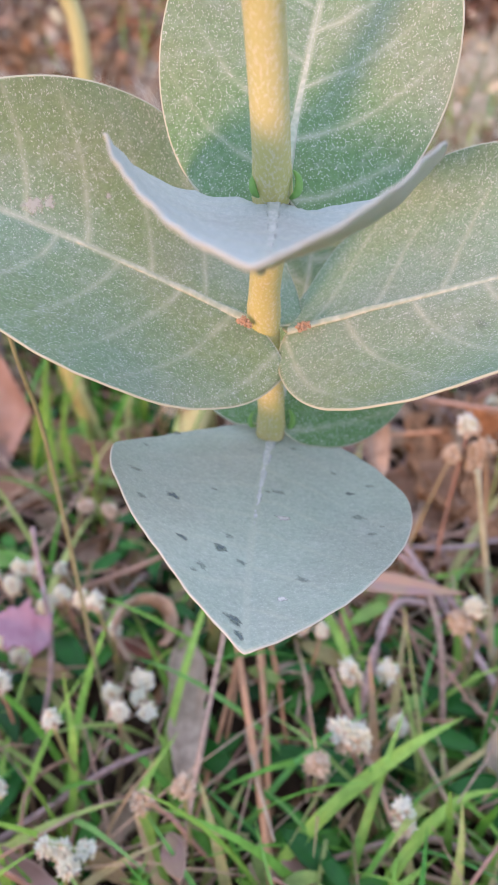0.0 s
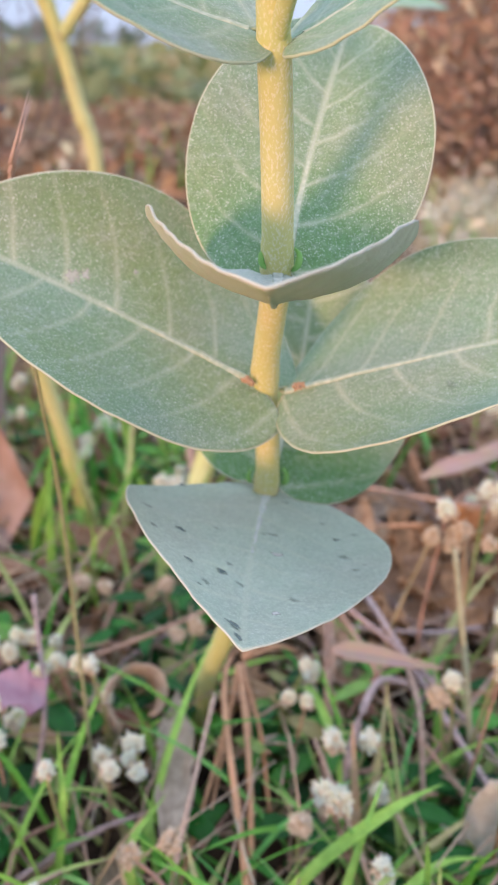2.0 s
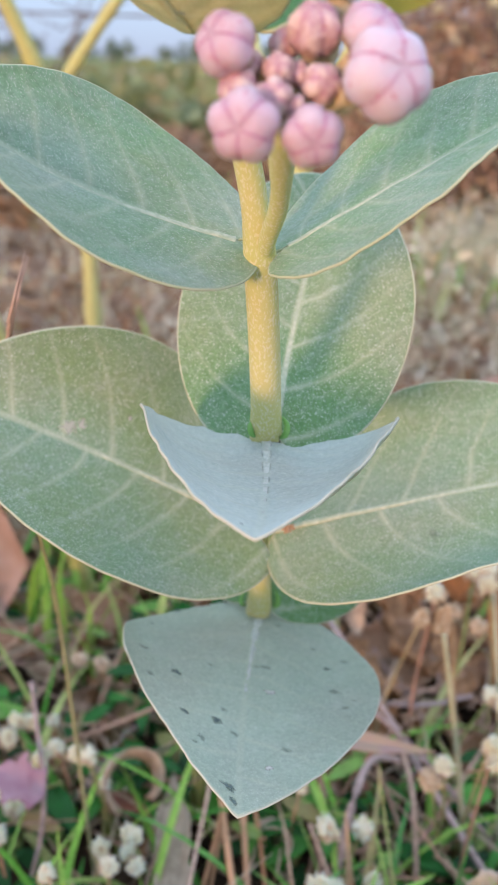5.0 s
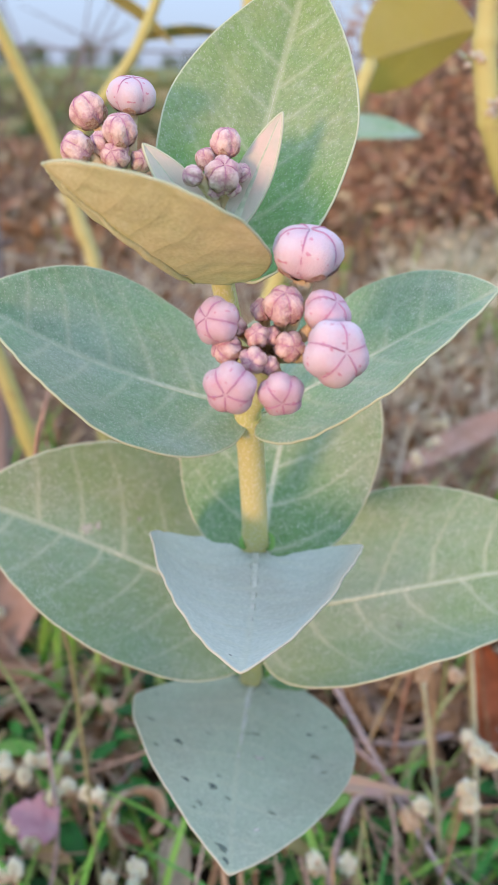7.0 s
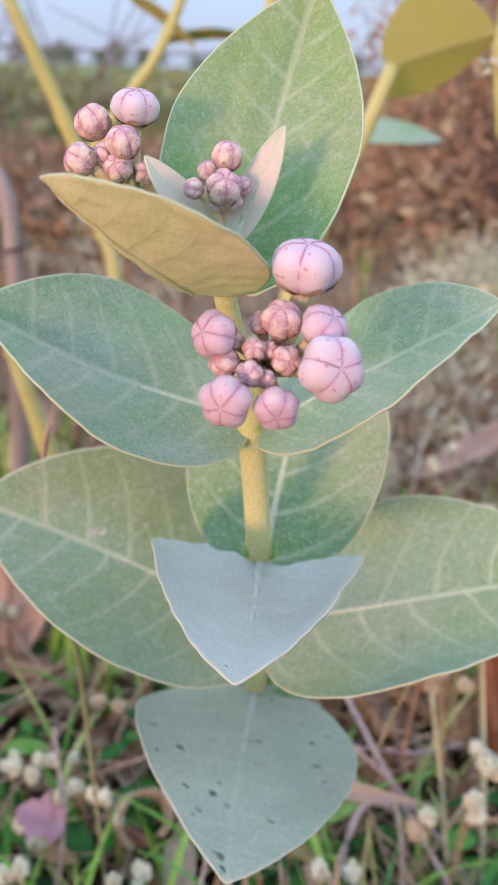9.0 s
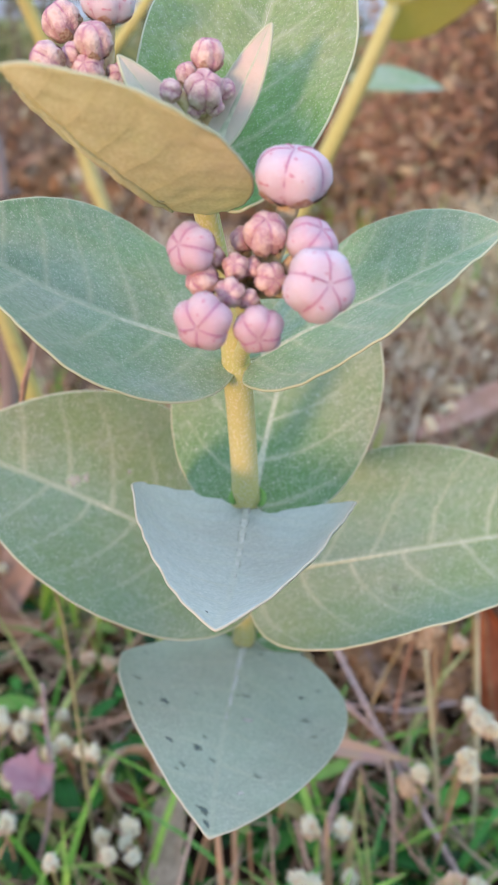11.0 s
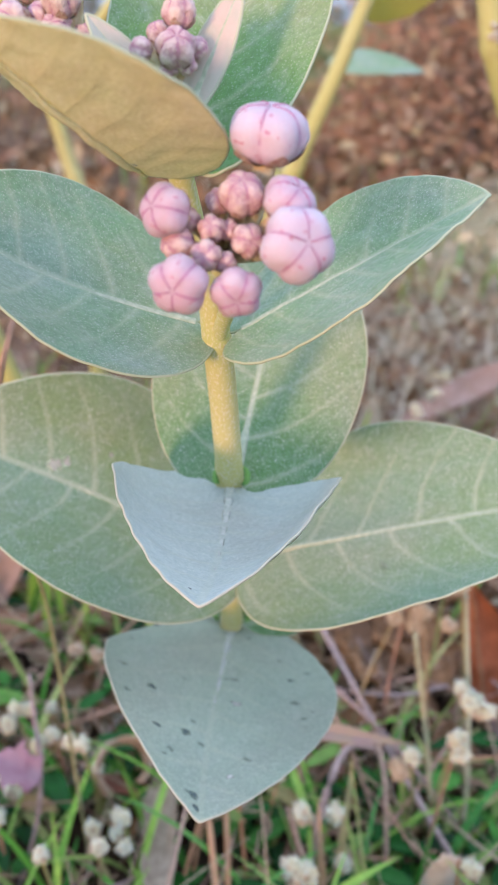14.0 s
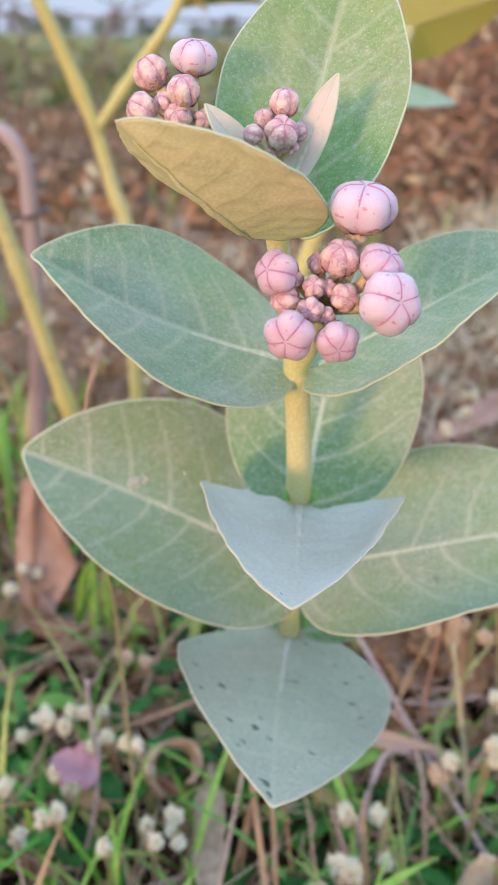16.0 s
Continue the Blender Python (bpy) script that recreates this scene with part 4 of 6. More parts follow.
for centre, width, axis, young in (((-0.0237, 0.1316, 0.4114), 0.0092, (0.1, -0.2, 1), False), ((-0.0331, 0.1362, 0.4080), 0.0072, (-0.5, -0.1, 0.8), True), ((-0.0338, 0.1248, 0.4017), 0.0062, (-0.8, -0.3, 0.5), True),
                                   ((-0.0253, 0.1248, 0.4052), 0.0064, (-0.1, -0.4, 0.9), True), ((-0.0263, 0.1248, 0.4005), 0.0054, (-0.2, -0.8, 0.4), True), ((-0.0295, 0.1270, 0.4025), 0.0046, (-0.5, -0.4, 0.6), True),
                                   ((-0.0215, 0.1270, 0.3995), 0.0044, (0.3, -0.8, 0.3), True)):
    flower_bud(plant, centre, width, axis, hub3, young, spin=centre[0] * 350)
mesh_object("peduncle", *tube(spline([(-0.0075, 0.1285, 0.379), (-0.017, 0.130, 0.384), hub3], 12), (0.0024, 0.0024, 0.0026), 10), stem_skin, plant)


def leaf_between(base, tip, up, width, bend=0.0, fold=0.25, pm=0.4, lb=0.1, n2=1.7, m=0.85, twist=0.0):
    """Numbers for a leaf from base to tip whose face looks toward up."""
    y = (Vector(tip) - Vector(base))
    length = y.length
    y.normalize()
    x = y.cross(Vector(up)).normalized()
    z = x.cross(y)
    r = Matrix((x, y, z)).transposed().to_quaternion()
    ax, an = r.to_axis_angle()
    ax = ax * an
    return (*base, ax.x, ax.y, ax.z, length, width / 2, pm, lb, bend, 0.0, fold, fold, 0.0, n2, m, twist, 0.0)


milkweed_leaf(plant, leaf_between((-0.0035, 0.1200, 0.3880), (0.0056, 0.1270, 0.4090), (-0.35, -0.90, 0.25), 0.0072, 0.0, 0.18, 0.42, 0.0), bract_mat, bract_mat, 21, thick=0.0005)
milkweed_leaf(plant, leaf_between((-0.0085, 0.1205, 0.3880), (-0.0208, 0.1225, 0.4029), (0.5, -0.7, 0.5), 0.0080, 0.0, 0.25, 0.42, 0.0), bract_mat, bract_mat, 22, thick=0.0005)

# ---- the taller shrub behind: yellow stems with leaves of the same kind ----
shrub = thing("milkweed_shrub", "taller milkweed shrub with bare yellow stems and few leaves", "shrub")
for pts, r in (
    ([(-0.128, 0.748, -0.01), (-0.131, 0.746, 0.10), (-0.132, 0.745, 0.18), (-0.134, 0.745, 0.25), (-0.145, 0.744, 0.286), (-0.157, 0.74, 0.335), (-0.175, 0.735, 0.385), (-0.205, 0.72, 0.46), (-0.25, 0.70, 0.58)], (0.0072, 0.0068, 0.0066, 0.0064, 0.0060, 0.005)),
    ([(-0.160, 0.739, 0.335), (-0.120, 0.74, 0.390), (-0.088, 0.74, 0.434), (-0.060, 0.75, 0.50)], (0.0055, 0.0048, 0.0042)),
    ([(-0.106, 0.515, -0.01), (-0.117, 0.499, 0.08), (-0.140, 0.469, 0.208), (-0.157, 0.447, 0.30), (-0.185, 0.42, 0.43)], (0.0060, 0.0052, 0.0046)),
    ([(-0.054, 0.437, -0.01), (-0.047, 0.455, 0.022), (-0.028, 0.48, 0.075), (-0.004, 0.53, 0.15), (0.012, 0.56, 0.22), (0.023, 0.57, 0.268), (0.045, 0.57, 0.325), (0.065, 0.57, 0.374), (0.0838, 0.575, 0.4240)], (0.009, 0.007, 0.0062, 0.005)),
    ([(0.265, 0.47, -0.01), (0.205, 0.455, 0.24), (0.143, 0.45, 0.373), (0.128, 0.45, 0.418), (0.125, 0.45, 0.453), (0.118, 0.44, 0.56)], (0.0085, 0.0070, 0.0065, 0.005)),
    ([(0.030, 0.57, 0.288), (0.016, 0.62, 0.35), (0.0, 0.69, 0.42), (0.004, 0.70, 0.483), (0.01, 0.70, 0.58)], (0.006, 0.005, 0.005)),
):
    line = spline(pts, 48)
    u = np.linspace(0, 1, 48)
    swell = np.interp(u, np.linspace(0, 1, len(r)), r)
    for joint in (0.22, 0.47, 0.72):
        swell = swell * (1 + 0.22 * np.exp(-((u - joint) / 0.016) ** 2))
    mesh_object("stem", *tube(line, swell, 12), shrub_skin, shrub)
# pinkish bud tufts at two joints of the stem beside the leaves
for c in ((0.1205, 0.446, 0.4235), (0.1335, 0.443, 0.4015)):
    s = Soup()
    rnd = random.Random(int(c[2] * 1e4))
    for _ in range(9):
        g = np.array(Vector((rnd.gauss(0, 0.7), rnd.uniform(-1, 0.2), rnd.gauss(0.2, 0.8))).normalized())
        b = np.array(c) + g * 0.002
        s.add(*tube([b, b + g * 0.0022, b + g * 0.0042], (0.0015, 0.0017, 0.0006), 6))
    mesh_object("bud_tuft", s.v, s.f, bract_mat, shrub, label="pale pink tuft of small buds")
for base, tip, up, width, bend, fold in (
    ((0.0838, 0.575, 0.4240), (0.150, 0.60, 0.4515), (-0.1, 0.85, 0.55), 0.082, -0.3, 0.3),
    ((0.0795, 0.70, 0.3715), (0.1525, 0.72, 0.3805), (0.0, -0.35, 0.95), 0.050, -0.3, 0.15),
    ((-0.118, 0.80, 0.470), (-0.060, 0.80, 0.440), (0.2, 0.3, 0.9), 0.035, -0.2, 0.2),
    ((-0.085, 0.82, 0.440), (-0.010, 0.82, 0.455), (0.0, 0.2, 1.0), 0.040, -0.3, 0.2),
    ((0.118, 0.62, 0.47), (0.19, 0.63, 0.485), (0.1, -0.1, 1.0), 0.060, -0.3, 0.2),
    ((0.130, 0.50, 0.425), (0.185, 0.52, 0.40), (0.2, -0.1, 1.0), 0.045, -0.5, 0.2),
):
    milkweed_leaf(shrub, leaf_between(base, tip, up, width, bend, fold), leaf_teal if base[0] == 0.0795 else shrub_under if base[0] == 0.0838 else leaf_green, shrub_under, seed=int(tip[0] * 900), thick=0.0008)


# ---- ground cover ----
rng = random.Random(7)


def ribbon(root, lean, length, width, droop, segs=7, fold=0.25, twist=0.0):
    """A grass blade: rises from root, leans along an angle and droops."""
    vs, fs = [], []
    p = np.array(root, float)
    tilt = droop[0]
    step = length / segs
    for i in range(segs + 1):
        u = i / segs
        tilt = droop[0] + (droop[1] - droop[0]) * u ** 1.4
        az = lean + twist * u
        d = np.array([math.cos(az) * math.sin(tilt), math.sin(az) * math.sin(tilt), math.cos(tilt)])
        side = np.array([-math.sin(az), math.cos(az), 0])
        nrm = np.cross(d, side)
        w = width / 2 * (0.55 + 0.45 * min(1, u * 4)) * (1 - u ** 2.6) + 0.0001
        vs += [p - side * w + nrm * w * fold, p, p + side * w + nrm * w * fold]
        p = p + d * step
    for i in range(segs):
        for j in range(2):
            a = i * 3 + j
            fs.append((a, a + 1, a + 4, a + 3))
    return vs, fs


def along(points, width, n=16, fold=0.3, up=(0, 0, 1), ends=(0.5, 0.05)):
    """A long blade through given places."""
    p = spline(points, n)
    d = np.gradient(p, axis=0)
    d /= np.linalg.norm(d, axis=1)[:, None]
    vs, fs = [], []
    for i in range(n):
        u = i / (n - 1)
        side = np.cross(d[i], up)
        side /= np.linalg.norm(side) + 1e-9
        nrm = np.cross(side, d[i])
        w = width / 2 * (min(1, ends[0] + u * 3) * min(1, ends[1] + (1 - u) * 2.2))
        vs += [p[i] - side * w + nrm * w * fold, p[i] - side * w * 0.5 + nrm * w * fold * 0.3, p[i], p[i] + side * w * 0.5 + nrm * w * fold * 0.3, p[i] + side * w + nrm * w * fold]
    for i in range(n - 1):
        for j in range(4):
            a = i * 5 + j
            fs.append((a, a + 1, a + 6, a + 5))
    return vs, fs


def solid(ob, thick):
    md = ob.modifiers.new("thickness", "SOLIDIFY")
    md.thickness, md.offset = thick, 0
    return ob


def dry_leaf_shape(length, width, curl, cup, seed, nu=16, nv=9, tooth=0.06, roll=0.0, crumple=1.0):
    """A dead leaf lying about the origin along +y, curled and creased."""
    vs, fs = [], []
    for i in range(nu):
        u = i / (nu - 1)
        w = width / 2 * max(0.03, math.sin(math.pi * min(1, u * 0.96 + 0.03)) ** 0.75) * (1 + tooth * 2.5 * noise.noise((u * 7, seed, 1.7)) + tooth * noise.noise((u * 19, seed, 4.1)))
        ang = curl * (u - 0.3)
        R = length / curl if abs(curl) > 0.05 else None
        y = R * math.sin(ang) if R else length * (u - 0.3)
        z = R * (1 - math.cos(ang)) if R else 0
        for j in range(nv):
            t = -1 + 2 * j / (nv - 1)
            b = cup * abs(t) + roll * t
            zz = z + w * (abs(t) * math.sin(b) * 0.9) + crumple * width * (0.06 * noise.noise((u * 4 + seed, t * 2, seed)) + 0.03 * noise.noise((u * 11, t * 6, seed + 5)))
            vs.append((w * t * math.cos(b), y + 0.05 * length * noise.noise((seed, u * 3, t)), zz))
    for i in range(nu - 1):
        for j in range(nv - 1):
            a = i * nv + j
            fs.append((a, a + 1, a + nv + 1, a + nv))
    return vs, fs


def moved(shape, m):
    vs, fs = shape
    return [tuple(m @ Vector(v)) for v in vs], fs


# leaf litter: a deep loose mat near the plant, thinner far out
litter = Soup()
shapes = [dry_leaf_shape(0.045, 0.020, c, k, s, 7, 5) for c, k, s in ((0.6, 0.3, 1), (1.6, 0.6, 2), (-0.8, 0.4, 3), (2.4, 0.9, 4), (0.2, 0.8, 5), (1.0, -0.3, 6))]
for n in range(7500):
    y = 0.03 + 2.2 * rng.random() ** 1.6
    x = rng.uniform(-1, 1) * (0.18 + 0.5 * y)
    if y < 0.33 and rng.random() < 0.75 or x < -0.01 and y < 0.47 and rng.random() < 0.6:
        continue
    sc = rng.uniform(0.3, 1.0) * (0.7 if y < 0.4 else 0.95)
    m = Matrix.Translation((x, y, gz(x, y) + rng.uniform(0.002, 0.022))) @ Euler((rng.gauss(0, 0.5), rng.gauss(0, 0.5), rng.uniform(0, 6.3))).to_matrix().to_4x4() @ Matrix.Scale(sc, 4)
    litter.add(*moved(rng.choice(shapes), m))
for n in range(3000):
    y = rng.uniform(1.9, 5.2)
    x = rng.uniform(-1, 1) * 0.62 * y
    sc = rng.uniform(1.0, 2.6)
    m = Matrix.Translation((x, y, gz(x, y) + rng.uniform(0.0, 0.05))) @ Euler((rng.gauss(0, 0.7), rng.gauss(0, 0.7), rng.uniform(0, 6.3))).to_matrix().to_4x4() @ Matrix.Scale(sc, 4)
    litter.add(*moved(rng.choice(shapes), m))
for n in range(2600):
    a, d = rng.uniform(0, 6.3), 0.2 + 3.2 * rng.random() ** 0.7
    x, y = d * math.cos(a), d * math.sin(a)
    sc = rng.uniform(0.5, 1.6)
    m = Matrix.Translation((x, y, gz(x, y) + rng.uniform(0.0, 0.02))) @ Euler((rng.gauss(0, 0.5), rng.gauss(0, 0.5), rng.uniform(0, 6.3))).to_matrix().to_4x4() @ Matrix.Scale(sc, 4)
    litter.add(*moved(rng.choice(shapes), m))
litter.build("leaf_litter", litter_mat, "brown mat of dead leaves and chaff over the earth", "leaf litter")

# fine dead stalks in the litter
chaff = Soup()
for n in range(3400):
    y = 0.05 + 1.5 * rng.random() ** 1.5
    x = rng.uniform(-1, 1) * (0.18 + 0.45 * y)
    if y < 0.33 and rng.random() < 0.35:
        continue
    a, l = rng.uniform(0, 6.3), rng.uniform(0.02, 0.09)
    z = gz(x, y) + rng.uniform(0.004, 0.045)
    d = np.array([math.cos(a), math.sin(a), rng.gauss(0.08, 0.3)]) * l
    p = np.array([x, y, z])
    mid = p + d / 2 + np.array([0, 0, rng.uniform(-0.004, 0.008)])
    r = rng.uniform(0.0003, 0.0010)
    chaff.add(*tube([p, mid, p + d], (r, r, r * 0.6), 4))
chaff.build("dry_chaff", straw_mat, "thin dry stalks strewn through the litter", "dry stalks")

# green grass: thick in front and at one side, sparse behind
def grassy(x, y):
    """How thick the grass stands."""
    g = 0.25 + 0.75 * noise.noise((x * 9 + 3, y * 9, 1.0))
    front = max(0.0, min(1.0, (0.36 - y) / 0.10))
    side = 0.35 * math.exp(-(((x + 0.13) / 0.06) ** 2 + ((y - 0.47) / 0.10) ** 2))
    return max((0.10 if x < 0.0 else 0.03) * (y < 1.2), max(0.04, min(1.0, 0.30 + 1.5 * (g - 0.25))) * front, 0.45 * side)


grass = Soup()
n = 0
while n < 1150:
    x, y = rng.uniform(-0.30, 0.32), rng.uniform(-0.02, 0.75)
    if rng.random() > grassy(x, y) or (x < -0.138 and 0.36 < y < 0.475) or (x < -0.015 and y < 0.25 and rng.random() < 0.5):
        continue
    n += 1
    tall = y > 0.40
    l = rng.uniform(0.06, 0.15) if tall else rng.uniform(0.04, 0.12)
    w = rng.choice((0.0016, 0.0024, 0.0034, 0.0044, 0.0054)) * (1.5 if tall else 1.0)
    a0 = rng.uniform(0.0, 0.35) if tall else rng.uniform(0.15, 0.9)
    grass.add(*ribbon((x, y, gz(x, y)), rng.uniform(0, 6.3), l, w, (a0, a0 + rng.uniform(0.1, 1.5)), twist=rng.uniform(-0.6, 0.6)))
for n in range(1500):
    y = rng.uniform(0.8, 5.0)
    x = rng.uniform(-1, 1) * 0.55 * y
    if noise.noise((x * 2, y * 2, 9)) < 0.12:
        continue
    a0 = rng.uniform(0, 0.5)
    grass.add(*ribbon((x, y, gz(x, y)), rng.uniform(0, 6.3), rng.uniform(0.05, 0.16), 0.005, (a0, a0 + rng.uniform(0.2, 1.2)), segs=4))
for n in range(1800):
    a, d = rng.uniform(0, 6.3), 0.25 + 3.0 * rng.random()
    x, y = d * math.cos(a), d * math.sin(a) - 0.1
    if noise.noise((x * 2, y * 2, 9)) < -0.05 or (y > 0.3 and abs(x) < 0.45 * y):
        continue
    a0 = rng.uniform(0, 0.6)
    grass.add(*ribbon((x, y, gz(x, y)), rng.uniform(0, 6.3), rng.uniform(0.04, 0.12), 0.004, (a0, a0 + rng.uniform(0.2, 1.2)), segs=4))
grass.build("grass", grass_mat, "green grass blades growing among litter", "grass")

# single broad blades that stand out
for pts, width in (
    ([(0.003, 0.180, 0.030), (0.030, 0.193, 0.060), (0.060, 0.208, 0.075), (0.082, 0.221, 0.076)], 0.0058),
    ([(0.020, 0.330, 0.0), (0.033, 0.300, 0.055), (0.045, 0.262, 0.052), (0.047, 0.232, 0.03)], 0.0045),
    ([(-0.043, 0.184, 0.0), (-0.034, 0.232, 0.045), (-0.022, 0.275, 0.07), (-0.010, 0.305, 0.085)], 0.0036),
    ([(0.030, 0.150, 0.0), (0.050, 0.175, 0.045), (0.075, 0.195, 0.060), (0.100, 0.205, 0.055)], 0.0046),
    ([(0.005, 0.140, 0.0), (0.025, 0.150, 0.040), (0.048, 0.165, 0.052), (0.070, 0.185, 0.045)], 0.0050),
    ([(-0.020, 0.170, 0.0), (-0.040, 0.200, 0.050), (-0.028, 0.225, 0.062)], 0.0044),
    ([(-0.118, 0.430, 0.0), (-0.115, 0.425, 0.09), (-0.108, 0.420, 0.135)], 0.0060),
    ([(-0.108, 0.445, 0.0), (-0.110, 0.435, 0.06), (-0.101, 0.425, 0.115)], 0.0050),
    ([(-0.095, 0.400, 0.0), (-0.085, 0.400, 0.07), (-0.098, 0.395, 0.13)], 0.0042),
    ([(0.085, 0.175, 0.0), (0.087, 0.180, 0.05), (0.092, 0.178, 0.085)], 0.0035),
    ([(-0.075, 0.20, 0.0), (-0.068, 0.215, 0.05), (-0.072, 0.235, 0.085)], 0.0036),
    ([(-0.082, 0.13, 0.0), (-0.078, 0.145, 0.05), (-0.088, 0.172, 0.085)], 0.0055),
):
    b = mesh_object("grass_blade", *along(pts, width), grass_mat)
    tagged(b, "long bright green grass blade bending over the litter", "grass blade", "broad grass blades")


# ---- small weeds ----
def weed(x, y, seed, size=1.0, leaves=7):
    """A low herb: a bending stem with pairs of pointed leaves."""
    r = random.Random(seed)
    w = thing("weed", "low green weed with small pointed leaves among grass", "weed", "low weeds", (x, y, gz(x, y)))
    a = r.uniform(0, 6.3)
    h = r.uniform(0.025, 0.055) * size
    tip = np.array([math.cos(a) * h * 0.7, math.sin(a) * h * 0.7, h])
    line = spline([(0, 0, -0.004), tip * 0.5 + np.array([0, 0, h * 0.15]), tip], 10)
    mesh_object("stalk", *tube(line, (0.0011, 0.0008), 6), weed_stem, w)
    for i in range(leaves):
        u = 0.25 + 0.75 * i / leaves
        p = line[int(u * 9)]
        g = a + 2.4 * i + r.uniform(-0.3, 0.3)
        l = r.uniform(0.012, 0.027) * size
        q = leaf_between(tuple(p), tuple(p + np.array([math.cos(g) * l, math.sin(g) * l, r.uniform(-0.1, 0.45) * l])), (r.uniform(-0.3, 0.3), -0.3, 1), l * r.uniform(0.32, 0.46), -0.5, 0.2, 0.45, 0.02, 1.7, 0.9)
        q = dict(zip(LEAF_KEYS, q))
        tt = np.linspace(-0.97, 0.97, 7)
        f, b = blade_edges(q, tt)
        kk = np.linspace(0, 1, 9)
        A = b[:, None] + (f - b)[:, None] * kk[None]
        P = blade_point(q, A, np.repeat(tt[:, None], 9, 1)).reshape(-1, 3)
        fs = [(i2 * 9 + j, (i2 + 1) * 9 + j, (i2 + 1) * 9 + j + 1, i2 * 9 + j + 1) for i2 in range(6) for j in range(8)]
        solid(mesh_object("leaf", P, fs, weed_mat, w), 0.0003)
    return w


def bare_spot(x, y):
    """Where dead leaves lie open between the weeds."""
    return abs(x + 0.026) < 0.014 and 0.20 < y < 0.30 or math.hypot(x + 0.048, y - 0.285) < 0.024


for n in range(115):
    x, y = rng.uniform(-0.13, 0.15), rng.uniform(0.09, 0.33)
    if bare_spot(x, y) or (x < -0.02 and y < 0.26 and rng.random() < 0.4):
        continue
    weed(x, y, 100 + n, rng.uniform(0.6, 1.2), rng.choice((5, 6, 8)))
for n in range(40):
    weed(rng.uniform(-0.19, -0.01), rng.uniform(0.30, 0.48), 400 + n, 1.1, 6)
for n in range(14):
    weed(rng.uniform(-0.2, 0.0), rng.uniform(0.45, 0.7), 300 + n, 1.4, 6)


# ---- white globe flowers ----
def globe_head(seed, old=False):
    """A round head of many papery florets, 1 across."""
    r = random.Random(seed)
    s = Soup()
    n = 44
    under = []
    for i in range(n):
        z = 1 - 2 * (i + 0.5) / n * 0.88
        th = i * 2.399963 + r.uniform(-0.2, 0.2)
        rr = math.sqrt(max(0, 1 - z * z))
        d = Vector((rr * math.cos(th), rr * math.sin(th), z))
        l = r.uniform(0.46, 0.62)
        m = d.to_track_quat("Z", "Y").to_matrix().to_4x4() @ Matrix.Rotation(r.uniform(0, 3), 4, "Z")
        w = r.uniform(0.085, 0.14)
        vs = [(0, 0, 0.14)] + [(w * math.cos(g), w * math.sin(g), l * 0.58) for g in (0, 1.57, 3.14, 4.71)] + [(r.uniform(-0.05, 0.05), r.uniform(-0.05, 0.05), l)]
        fs = [(0, 2, 1), (0, 3, 2), (0, 4, 3), (0, 1, 4), (5, 1, 2), (5, 2, 3), (5, 3, 4), (5, 4, 1)]
        s.add([tuple(m @ Vector(v)) for v in vs], fs)
        under += [int(z < r.uniform(-0.7, -0.05))] * len(fs)
    me = plain_mesh("head", s.v, s.f, flower_old if old else flower_mat)
    me.materials.append(flower_old)
    me.polygons.foreach_set("material_index", under)
    me.polygons.foreach_set("use_smooth", [False] * len(me.polygons))
    return me


heads = [globe_head(s) for s in (1, 2, 3, 4)]
old_heads = [globe_head(s, True) for s in (5, 6)]


def globe_flower(x, y, z, size=0.0095, seed=0, old=False, far=None):
    r = random.Random(seed)
    bx, by = x + r.uniform(-0.018, 0.018), y + r.uniform(-0.01, 0.025)
    f = thing("globe_flower", "faded straw-coloured globe flower head on a thin stalk" if old else "small white papery globe flower head on a thin stalk", "flower", "white globe flowers", (bx, by, gz(bx, by)))
    top = np.array([x - bx, y - by, z - gz(bx, by)])
    mesh_object("stalk", *tube(spline([(0, 0, -0.004), top * 0.5 + np.array([r.uniform(-0.006, 0.006), 0, 0]), top], 8), (0.0010, 0.0007), 6), weed_stem, f)
    for n in range(r.choice((1, 2, 2, 3))):
      off = np.array([r.gauss(0, 0.75), r.gauss(0, 0.5), -0.25 - 0.3 * r.random()]) * size * 0.9 if n else 0 * top
      h = new("head", r.choice(old_heads if old else heads))
      h.parent = f
      h.matrix_basis = Matrix.Translation(top + off) @ Euler((r.gauss(0, 0.4), r.gauss(0, 0.4), r.uniform(0, 6))).to_matrix().to_4x4() @ Matrix.Diagonal((size * 0.92, size * 0.92, size * r.uniform(1.0, 1.4), 1))
    return f


